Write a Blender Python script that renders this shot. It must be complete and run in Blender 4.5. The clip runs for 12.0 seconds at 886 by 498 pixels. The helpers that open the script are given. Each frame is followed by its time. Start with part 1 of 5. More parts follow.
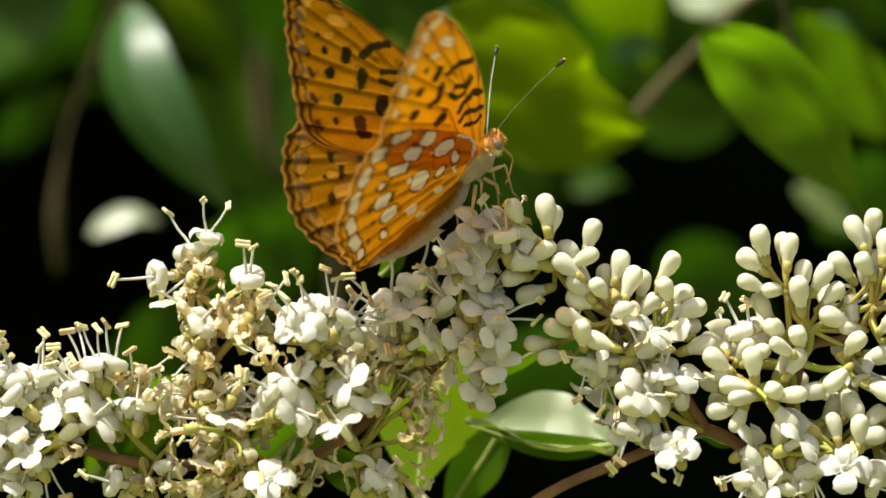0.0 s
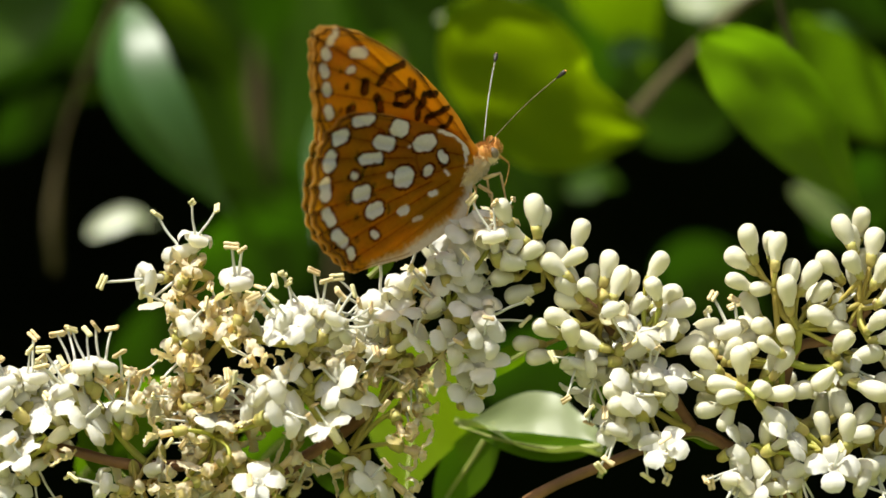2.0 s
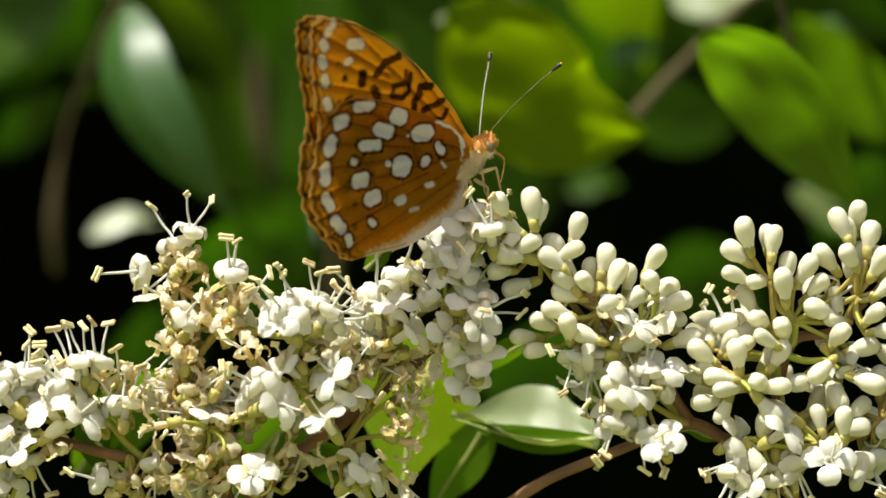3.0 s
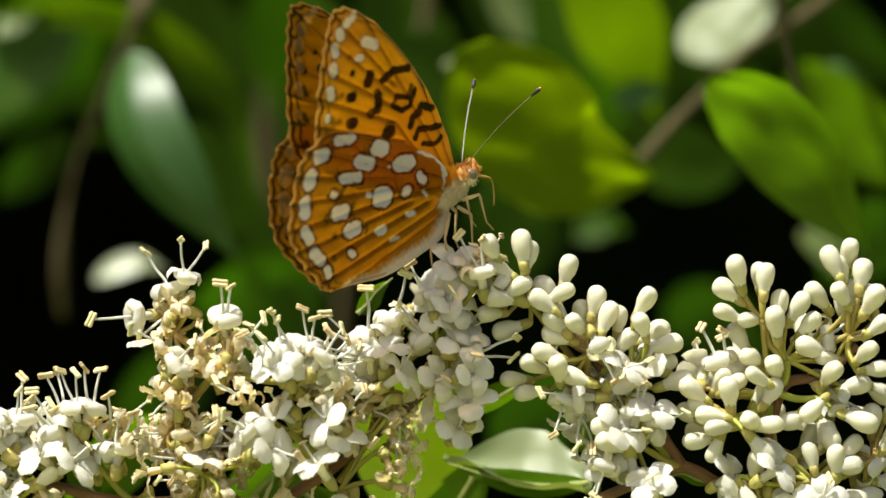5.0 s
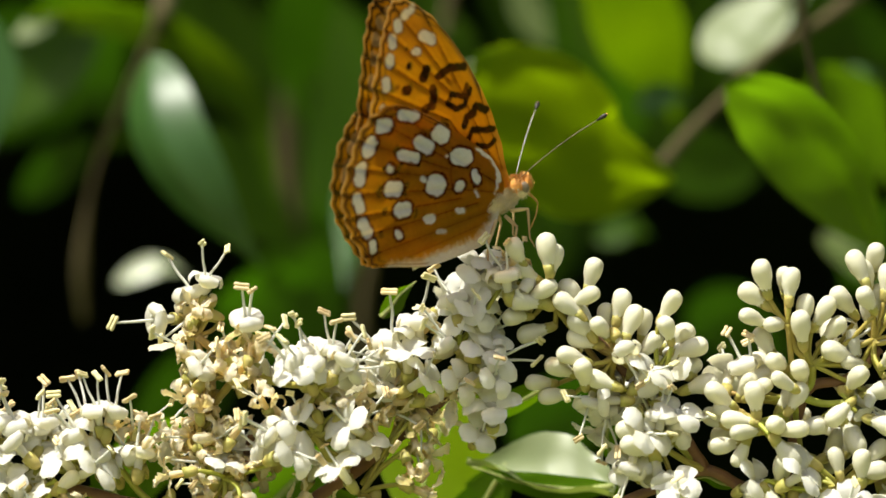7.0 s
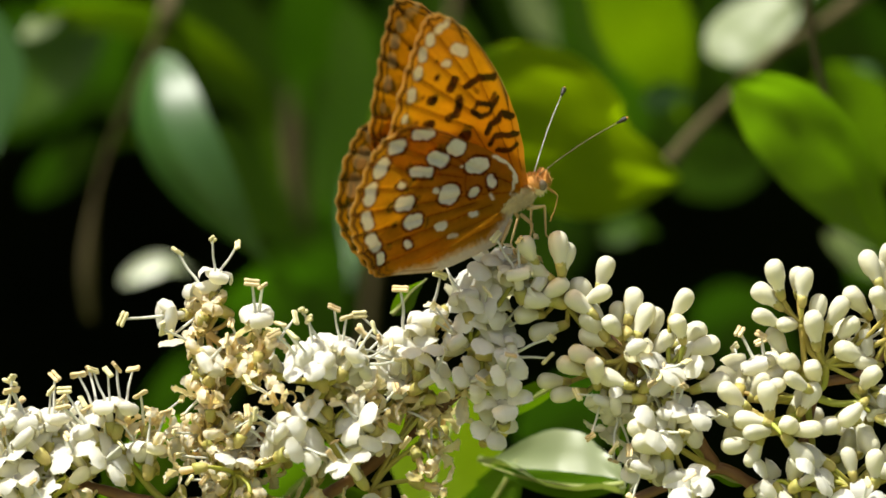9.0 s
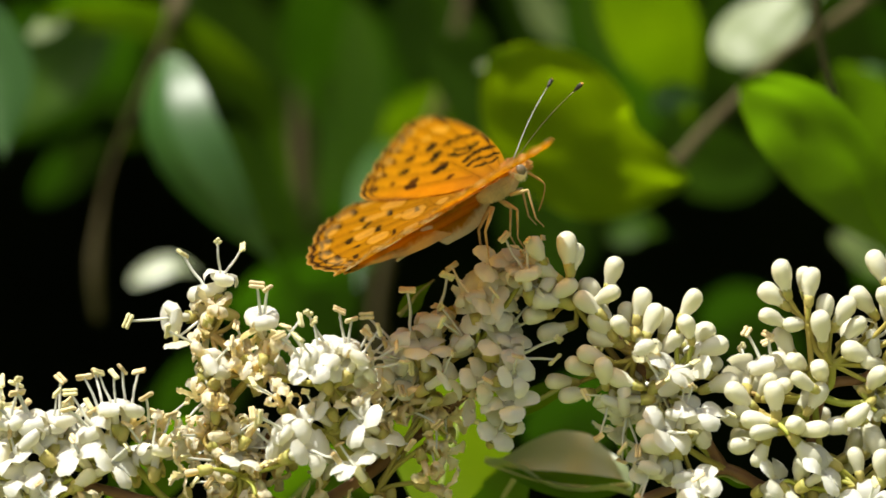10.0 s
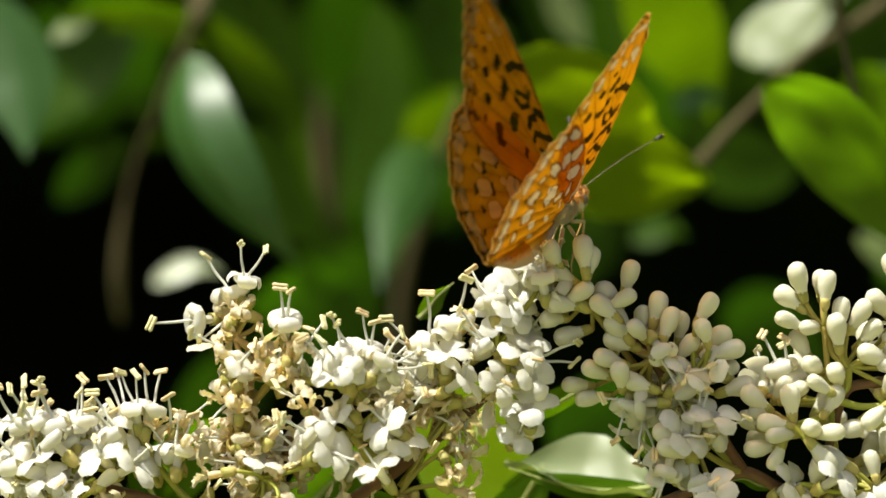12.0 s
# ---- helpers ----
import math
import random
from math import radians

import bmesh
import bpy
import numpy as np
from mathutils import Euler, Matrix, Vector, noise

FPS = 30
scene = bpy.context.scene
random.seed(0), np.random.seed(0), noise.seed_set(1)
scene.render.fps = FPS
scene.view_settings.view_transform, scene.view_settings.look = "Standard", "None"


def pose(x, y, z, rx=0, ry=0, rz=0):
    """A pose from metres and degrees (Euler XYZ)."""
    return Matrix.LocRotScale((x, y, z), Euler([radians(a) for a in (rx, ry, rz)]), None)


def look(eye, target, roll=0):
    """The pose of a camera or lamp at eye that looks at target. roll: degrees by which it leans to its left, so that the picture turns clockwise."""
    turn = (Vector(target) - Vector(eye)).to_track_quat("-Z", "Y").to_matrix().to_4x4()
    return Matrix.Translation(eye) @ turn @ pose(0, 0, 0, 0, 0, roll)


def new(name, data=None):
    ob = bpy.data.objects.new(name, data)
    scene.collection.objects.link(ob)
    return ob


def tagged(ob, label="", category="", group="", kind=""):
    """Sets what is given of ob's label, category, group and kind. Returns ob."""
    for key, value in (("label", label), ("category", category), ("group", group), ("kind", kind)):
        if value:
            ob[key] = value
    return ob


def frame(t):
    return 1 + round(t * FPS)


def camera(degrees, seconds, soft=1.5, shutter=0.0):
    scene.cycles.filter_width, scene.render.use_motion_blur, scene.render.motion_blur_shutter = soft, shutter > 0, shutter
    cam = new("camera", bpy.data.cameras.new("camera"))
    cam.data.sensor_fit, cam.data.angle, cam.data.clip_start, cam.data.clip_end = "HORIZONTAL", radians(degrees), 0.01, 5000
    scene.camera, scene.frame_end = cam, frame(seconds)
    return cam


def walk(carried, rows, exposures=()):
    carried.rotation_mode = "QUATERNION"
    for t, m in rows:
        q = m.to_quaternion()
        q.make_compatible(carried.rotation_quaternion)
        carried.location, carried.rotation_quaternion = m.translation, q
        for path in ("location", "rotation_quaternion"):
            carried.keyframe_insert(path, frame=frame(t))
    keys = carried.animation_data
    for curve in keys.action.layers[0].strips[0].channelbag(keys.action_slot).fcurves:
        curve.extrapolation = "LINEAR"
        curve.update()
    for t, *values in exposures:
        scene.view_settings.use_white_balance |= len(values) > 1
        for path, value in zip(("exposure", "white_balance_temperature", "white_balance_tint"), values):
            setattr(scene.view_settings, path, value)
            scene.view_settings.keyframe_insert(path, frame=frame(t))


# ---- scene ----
MM = 0.001
HEIGHT = 1.2          # the flowers stand this high over the ground
REACH = 0.65          # from the lens to the flowers
cam = camera(12.0, 12.0, soft=1.6, shutter=0.4)
cam.data.dof.use_dof = True
cam.data.dof.focus_distance = REACH
cam.data.dof.aperture_fstop = 11.0

# seconds, tilt up and turn to the left in degrees
TURNS = [(0, 0.000, 0.000), (0.5, 0.000, 0.019), (1, 0.000, -0.008), (1.5, 0.015, -0.046), (2, 0.019, -0.035), (2.5, 0.027, -0.027), (4.3, 0.069, -0.008), (4.5, 0.184, 0.023), (5, 0.630, 0.065), (5.5, 0.684, 0.119), (6, 0.703, 0.277), (6.5, 0.691, 0.315), (7, 0.680, 0.346), (9, 0.661, 0.430), (9.5, 0.661, 0.422), (10, 0.672, 0.538), (10.5, 0.680, 0.760), (11, 0.684, 0.799), (11.5, 0.691, 0.776), (12, 0.684, 0.845)]
walk(cam, [(t, pose(0, -REACH, HEIGHT, 90 + up, 0, left)) for t, up, left in TURNS])

# ---- light ----
SUN = Vector((-0.35, -0.24, 0.90)).normalized()
world = bpy.data.worlds.new("world")
scene.world = world
world.use_nodes = True
sky = world.node_tree.nodes.new("ShaderNodeTexSky")
sky.sky_type, sky.sun_disc = "NISHITA", False
sky.air_density, sky.dust_density, sky.ozone_density = 0.5, 5.0, 0.8
sky.sun_elevation = math.asin(SUN.z)
sky.sun_rotation = math.atan2(SUN.x, SUN.y)
world.node_tree.links.new(sky.outputs[0], world.node_tree.nodes["Background"].inputs[0])
world.node_tree.nodes["Background"].inputs[1].default_value = 0.092
sun = new("sun", bpy.data.lights.new("sun", "SUN"))
sun.data.energy, sun.data.angle, sun.data.color = 4.35, radians(0.6), (1.0, 0.975, 0.87)
sun.matrix_world = look(SUN * 3, (0, 0, 0))
scene.view_settings.exposure = 0.76


# ---- materials ----
def material(name, color, rough=0.5, second=None, scale=800.0, grain=0.12, bump=0.25, through_light=0.0, tint=None, spec=0.4, sheen=0.0, spread=0.1):
    """A surface with two scales of colour change, fine relief and, for thin things, light that comes through."""
    m = bpy.data.materials.new(name)
    m.use_nodes = True
    nt = m.node_tree
    n, l = nt.nodes, nt.links
    b, out = n["Principled BSDF"], n["Material Output"]
    co = n.new("ShaderNodeTexCoord")
    big, small = n.new("ShaderNodeTexNoise"), n.new("ShaderNodeTexNoise")
    big.inputs["Scale"].default_value, small.inputs["Scale"].default_value = scale * 0.25, scale
    small.inputs["Detail"].default_value = 4.0
    for t in (big, small):
        l.new(co.outputs["Object"], t.inputs["Vector"])
    ramp = n.new("ShaderNodeMapRange")
    ramp.inputs["From Min"].default_value, ramp.inputs["From Max"].default_value = 0.35, 0.65
    l.new(big.outputs["Fac"], ramp.inputs["Value"])
    mix = n.new("ShaderNodeMixRGB")
    mix.inputs[1].default_value = (*color, 1)
    mix.inputs[2].default_value = (*(second or [c * 0.75 for c in color]), 1)
    l.new(ramp.outputs[0], mix.inputs[0])
    info = n.new("ShaderNodeObjectInfo")
    hsv = n.new("ShaderNodeHueSaturation")
    l.new(mix.outputs[0], hsv.inputs["Color"])
    val = n.new("ShaderNodeMapRange")
    val.inputs["To Min"].default_value, val.inputs["To Max"].default_value = 1 - spread, 1 + spread
    l.new(info.outputs["Random"], val.inputs["Value"])
    speck = n.new("ShaderNodeMapRange")
    speck.inputs["To Min"].default_value, speck.inputs["To Max"].default_value = 1 - grain, 1 + grain
    l.new(small.outputs["Fac"], speck.inputs["Value"])
    mul = n.new("ShaderNodeMath")
    mul.operation = "MULTIPLY"
    l.new(val.outputs[0], mul.inputs[0])
    l.new(speck.outputs[0], mul.inputs[1])
    l.new(mul.outputs[0], hsv.inputs["Value"])
    l.new(hsv.outputs[0], b.inputs["Base Color"])
    b.inputs["Roughness"].default_value = rough
    b.inputs["Specular IOR Level"].default_value = spec
    b.inputs["Sheen Weight"].default_value = sheen
    bm = n.new("ShaderNodeBump")
    bm.inputs["Strength"].default_value, bm.inputs["Distance"].default_value = bump, 0.0002
    l.new(small.outputs["Fac"], bm.inputs["Height"])
    l.new(bm.outputs[0], b.inputs["Normal"])
    if through_light:
        tr, ms = n.new("ShaderNodeBsdfTranslucent"), n.new("ShaderNodeMixShader")
        ms.inputs[0].default_value = through_light
        if tint:
            tm = n.new("ShaderNodeMixRGB")
            tm.blend_type, tm.inputs[0].default_value, tm.inputs[2].default_value = "MULTIPLY", 1.0, (*tint, 1)
            l.new(hsv.outputs[0], tm.inputs[1])
            l.new(tm.outputs[0], tr.inputs["Color"])
        else:
            l.new(hsv.outputs[0], tr.inputs["Color"])
        l.new(b.outputs[0], ms.inputs[1])
        l.new(tr.outputs[0], ms.inputs[2])
        l.new(ms.outputs[0], out.inputs["Surface"])
    return m


def painted(name, rough, through_light):
    """The scales of a wing: colours stored on the mesh, a fine grain, and light that comes through."""
    m = material(name, (0.5, 0.5, 0.5), rough, scale=2500.0, grain=0.2, bump=0.3, through_light=through_light, spec=0.02, spread=0.0)
    n, l = m.node_tree.nodes, m.node_tree.links
    at = n.new("ShaderNodeAttribute")
    at.attribute_name = "tint"
    hsv = [x for x in n if x.bl_idname == "ShaderNodeHueSaturation"][0]
    l.new(at.outputs["Color"], hsv.inputs["Color"])
    tr = [x for x in n if x.bl_idname == "ShaderNodeBsdfTranslucent"][0]
    thin = n.new("ShaderNodeAttribute")
    thin.attribute_name = "glow"
    l.new(thin.outputs["Color"], tr.inputs["Color"])
    clear, ms = n.new("ShaderNodeBsdfTransparent"), n.new("ShaderNodeMixShader")
    clear.inputs[0].default_value = (1.0, 0.72, 0.18, 1)
    l.new(thin.outputs["Alpha"], ms.inputs[0])
    out = n["Material Output"]
    l.new(out.inputs["Surface"].links[0].from_socket, ms.inputs[1])
    l.new(clear.outputs[0], ms.inputs[2])
    l.new(ms.outputs[0], out.inputs["Surface"])
    return m


M_PETAL = material("petal", (0.81, 0.815, 0.765), 0.46, (0.8, 0.79, 0.68), 500, 0.05, 0.3, 0.42, (1.0, 0.93, 0.68))
M_BUD = material("bud", (0.78, 0.765, 0.63), 0.36, (0.74, 0.715, 0.5), 420, 0.05, 0.2, 0.24, (1.0, 0.94, 0.58), spread=0.06)
M_WILT = material("wilted_petal", (0.88, 0.85, 0.7), 0.5, (0.87, 0.74, 0.42), 600, 0.12, 0.4, 0.5, (1.0, 0.88, 0.5), spread=0.1)
M_ANTHER = material("anther", (0.74, 0.62, 0.36), 0.75, (0.5, 0.34, 0.14), 1500, 0.3, 0.6)
M_ANTHER_FRESH = material("fresh_anther", (0.74, 0.7, 0.4), 0.7, (0.6, 0.52, 0.24), 1500, 0.2, 0.5)
M_FILAMENT = material("filament", (0.82, 0.82, 0.72), 0.5, None, 900, 0.05, 0.1, 0.25)
M_CALYX = material("calyx", (0.44, 0.45, 0.1), 0.5, (0.5, 0.38, 0.13), 300, 0.15, 0.2, 0.2)
M_STEM = material("stem", (0.4, 0.44, 0.06), 0.5, (0.34, 0.22, 0.06), 260, 0.2, 0.3, 0.15)
M_TWIG = material("twig_bark", (0.25, 0.125, 0.05), 0.6, (0.12, 0.06, 0.025), 500, 0.35, 0.8)
M_LEAF = material("leaf", (0.065, 0.13, 0.003), 0.5, (0.035, 0.085, 0.002), 110, 0.25, 0.25, 0.58, (2.2, 1.95, 0.08), spec=0.12)
M_LEAF_GLOSS = material("glossy_leaf", (0.045, 0.12, 0.022), 0.4, (0.035, 0.09, 0.014), 60, 0.2, 0.25, 0.35, (1.7, 1.7, 0.35), spec=0.5)
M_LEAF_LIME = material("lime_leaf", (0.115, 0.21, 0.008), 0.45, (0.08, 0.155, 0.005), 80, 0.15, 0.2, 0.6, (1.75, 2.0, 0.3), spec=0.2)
# Backlight put into the colour: a brighter, yellower copy of the leaf
M_LEAF_LIT = material("backlight_painted_leaf", (0.16, 0.25, 0.004), 0.45, (0.13, 0.21, 0.003), 80, 0.12, 0.2, 0.68, (1.9, 1.85, 0.03), spec=0.05)
# Glare put into the base colour as paleness, besides the real gloss
M_LEAF_GLARE = material("glare_painted_leaf", (0.15, 0.195, 0.06), 0.45, (0.1, 0.145, 0.03), 90, 0.1, 0.3, 0.22, (1.8, 1.8, 0.4), spec=0.65)
# Sky sheen put into the base colour, paler still
M_LEAF_PAINTED_SHEEN = material("painted_sheen_leaf", (0.3, 0.34, 0.2), 0.38, (0.2, 0.25, 0.1), 90, 0.15, 0.3, 0.22, (1.5, 1.6, 0.4), spec=0.65)
# Darker copy of the leaf, with the shade put into its colour
M_LEAF_SHADE = material("shade_painted_leaf", (0.045, 0.1, 0.004), 0.4, (0.03, 0.07, 0.003), 160, 0.1, 0.25, 0.4, (1.3, 1.9, 0.2), spec=0.12)
M_BARK = material("old_bark", (0.11, 0.088, 0.045), 0.9, (0.06, 0.052, 0.022), 120, 0.3, 0.8, spec=0.1)
M_RIB = material("leaf_rib", (0.3, 0.34, 0.1), 0.5, None, 400)
M_WING = painted("wing_scales", 0.65, 0.5)
M_FUR = material("body_fur", (0.62, 0.56, 0.44), 0.9, (0.46, 0.36, 0.2), 2500, 0.5, 1.0, sheen=0.2)
M_FUR_PALE = material("pale_fur", (0.78, 0.68, 0.42), 0.9, (0.6, 0.48, 0.24), 1200, 0.4, 1.0, sheen=0.15)
M_FUR_ORANGE = material("orange_fur", (0.6, 0.29, 0.05), 0.85, (0.45, 0.2, 0.05), 1500, 0.3, 1.0, sheen=0.1)
M_EYE = material("eye", (0.2, 0.16, 0.1), 0.3, (0.1, 0.07, 0.04), 1600, 0.3, 0.2)
M_TONGUE = material("proboscis", (0.6, 0.32, 0.05), 0.5, (0.42, 0.24, 0.06), 1500, 0.2, 0.3)
M_LEG = material("leg", (0.58, 0.45, 0.2), 0.55, (0.45, 0.28, 0.12), 1500, 0.2, 0.3)
M_DARK = material("antenna_black", (0.02, 0.015, 0.01), 0.5)
# Lit copy of the antenna shaft for the left side: sunlight in the colour
M_ANTENNA_LIT = material("antenna_lit", (0.5, 0.47, 0.36), 0.55, (0.36, 0.32, 0.2), 2000, 0.2)
M_ANTENNA = material("antenna_shaft", (0.17, 0.135, 0.05), 0.55, (0.1, 0.075, 0.03), 2000, 0.2)
# Deep shade put into the colour: far darker than the leaves
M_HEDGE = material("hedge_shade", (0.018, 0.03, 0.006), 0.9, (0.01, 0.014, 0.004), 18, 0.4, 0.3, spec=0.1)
# Ground out of view; its light colour is chosen to reflect light upwards
M_BOUNCE_GROUND = material("bounce_ground", (0.22, 0.235, 0.1), 0.95, (0.15, 0.17, 0.06), 30, 0.4, 0.8, spec=0.1)


# ---- mesh helpers ----
def mesh(name, verts, faces, mat, smooth=True):
    me = bpy.data.meshes.new(name)
    me.from_pydata([tuple(v) for v in verts], [], faces)
    me.materials.append(mat)
    if smooth:
        me.polygons.foreach_set("use_smooth", [True] * len(me.polygons))
    me.update()
    return me


def child(name, data, parent, m=None, label=""):
    ob = new(name, data)
    ob.parent = parent
    if m is not None:
        ob.matrix_basis = m
    if label:
        tagged(ob, label)
    return ob


def tube(points, radii, sides=7, close=True):
    """Vertices and faces of a round bar along points."""
    pts = [Vector(p) for p in points]
    verts, faces = [], []
    side = None
    for i, p in enumerate(pts):
        d = (pts[min(i + 1, len(pts) - 1)] - pts[max(i - 1, 0)]).normalized()
        if side is None:
            side = d.orthogonal().normalized()
        side = (side - d * side.dot(d)).normalized()
        up = d.cross(side)
        for k in range(sides):
            a = 2 * math.pi * k / sides
            verts.append(p + (side * math.cos(a) + up * math.sin(a)) * radii[i])
    for i in range(len(pts) - 1):
        for k in range(sides):
            k2 = (k + 1) % sides
            faces.append((i * sides + k, i * sides + k2, (i + 1) * sides + k2, (i + 1) * sides + k))
    if close:
        faces.append(tuple(range(sides))[::-1])
        faces.append(tuple((len(pts) - 1) * sides + k for k in range(sides)))
    return verts, faces


def merge(pieces):
    verts, faces = [], []
    for v, f in pieces:
        faces += [tuple(i + len(verts) for i in q) for q in f]
        verts += v
    return verts, faces


def lathe(profile, sides=12, lobes=0.0, bend=0.0):
    """Vertices and faces of a turned form along z, from rows of (radius, z)."""
    verts, faces = [], []
    top = profile[-1][1]
    for r, z in profile:
        for k in range(sides):
            a = 2 * math.pi * k / sides
            q = r * (1 - lobes * (0.5 - 0.5 * math.cos(4 * a)) * min(1, max(0, z / top)))
            verts.append(Vector((q * math.cos(a) + bend * (z / top) ** 2, q * math.sin(a), z)))
    n = len(profile)
    for i in range(n - 1):
        for k in range(sides):
            k2 = (k + 1) % sides
            faces.append((i * sides + k, i * sides + k2, (i + 1) * sides + k2, (i + 1) * sides + k))
    faces.append(tuple(range(sides))[::-1])
    faces.append(tuple((n - 1) * sides + k for k in range(sides)))
    return verts, faces


def along(point, direction, roll=0.0):
    """A pose with its z axis along direction."""
    return Matrix.Translation(point) @ Vector(direction).to_track_quat("Z", "Y").to_matrix().to_4x4() @ Matrix.Rotation(roll, 4, "Z")


def curve_points(points, steps):
    """A smooth line through the points (Catmull-Rom)."""
    p = [Vector(q) for q in points]
    p = [p[0] * 2 - p[1]] + p + [p[-1] * 2 - p[-2]]
    out = []
    for i in range(1, len(p) - 2):
        for s in range(steps):
            t = s / steps
            a, b, c, d = p[i - 1], p[i], p[i + 1], p[i + 2]
            out.append(0.5 * (2 * b + (c - a) * t + (2 * a - 5 * b + 4 * c - d) * t * t + (3 * b - a - 3 * c + d) * t ** 3))
    out.append(p[-2])
    return out


# ---- the setting: ground and the hedge, painted dark inside ----
ground = new("ground", mesh("ground", [(-400, -400, 0), (400, -400, 0), (400, 400, 0), (-400, 400, 0)], [(0, 1, 2, 3)], M_BOUNCE_GROUND))
tagged(ground, "unseen ground, pale green to bounce light up onto the flowers", "ground", kind="structure")


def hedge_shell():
    """The hedge: a clipped block on the ground, with a hollow added in its face to hold shade behind the flowers."""
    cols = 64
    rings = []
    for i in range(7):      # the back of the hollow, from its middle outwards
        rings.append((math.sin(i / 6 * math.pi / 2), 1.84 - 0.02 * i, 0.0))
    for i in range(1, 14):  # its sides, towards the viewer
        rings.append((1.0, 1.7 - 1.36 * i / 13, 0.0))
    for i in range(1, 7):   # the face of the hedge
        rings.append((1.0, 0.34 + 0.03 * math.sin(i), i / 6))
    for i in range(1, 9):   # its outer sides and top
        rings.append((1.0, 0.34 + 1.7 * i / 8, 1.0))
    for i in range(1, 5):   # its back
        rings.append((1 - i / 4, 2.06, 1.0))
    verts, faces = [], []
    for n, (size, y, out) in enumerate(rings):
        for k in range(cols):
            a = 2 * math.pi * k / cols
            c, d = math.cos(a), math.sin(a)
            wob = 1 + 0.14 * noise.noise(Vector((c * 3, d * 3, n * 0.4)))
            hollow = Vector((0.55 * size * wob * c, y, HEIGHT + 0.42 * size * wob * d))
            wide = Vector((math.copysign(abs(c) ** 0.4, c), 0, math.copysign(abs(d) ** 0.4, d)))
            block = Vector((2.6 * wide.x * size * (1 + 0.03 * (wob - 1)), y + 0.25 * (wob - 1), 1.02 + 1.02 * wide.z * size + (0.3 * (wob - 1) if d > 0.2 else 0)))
            verts.append(hollow.lerp(block, out))
    for i in range(len(rings) - 1):
        for k in range(cols):
            k2 = (k + 1) % cols
            faces.append((i * cols + k, i * cols + k2, (i + 1) * cols + k2, (i + 1) * cols + k))
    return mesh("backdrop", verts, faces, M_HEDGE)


tagged(new("backdrop", hedge_shell()), "privet hedge, its shade painted near-black green, with a hollow added", "hedge", kind="structure")


def hedge_leaves(count, seed):
    """The leafy skin of the hedge round the hollow: small folded blades on its face, sides and top."""
    r = random.Random(seed)
    verts, faces = [], []
    while len(faces) < 6 * count:
        side = r.random()
        if side < 0.5:
            p, n = Vector((r.uniform(-2.6, 2.6), 0.33, r.uniform(0.05, 2.05))), Vector((0, -1, 0.25))
            if (p.x / 0.64) ** 2 + ((p.z - HEIGHT) / 0.5) ** 2 < 1:
                continue
        elif side < 0.82:
            p, n = Vector((r.uniform(-2.55, 2.55), r.uniform(0.36, 2.0), 2.05)), Vector((0, 0, 1))
        else:
            x = r.choice((-1, 1))
            p, n = Vector((2.62 * x, r.uniform(0.36, 2.0), r.uniform(0.05, 2.0))), Vector((x, 0, 0.25))
        p += n * r.uniform(-0.03, 0.05)
        n = (n + Vector((r.gauss(0, 0.5), r.gauss(0, 0.5), r.gauss(0, 0.5)))).normalized()
        along_leaf = n.orthogonal().normalized()
        along_leaf.rotate(Matrix.Rotation(r.uniform(0, 6.28), 3, n))
        across = n.cross(along_leaf)
        l, w = r.uniform(0.045, 0.075), r.uniform(0.016, 0.026)
        o = len(verts)
        verts += [p, p + along_leaf * l * 0.3 + across * w + n * 0.006, p + along_leaf * l * 0.7 + across * w * 0.85 + n * 0.006, p + along_leaf * l,
                  p + along_leaf * l * 0.7 - across * w * 0.85 + n * 0.006, p + along_leaf * l * 0.3 - across * w + n * 0.006, p + along_leaf * l * 0.5]
        faces += [(o, o + 1, o + 6), (o + 1, o + 2, o + 6), (o + 2, o + 3, o + 6), (o + 3, o + 4, o + 6), (o + 4, o + 5, o + 6), (o + 5, o, o + 6)]
    return mesh("hedge_leaves", verts, faces, M_LEAF_SHADE, False)


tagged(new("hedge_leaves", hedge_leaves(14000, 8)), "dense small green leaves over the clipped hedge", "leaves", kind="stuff")


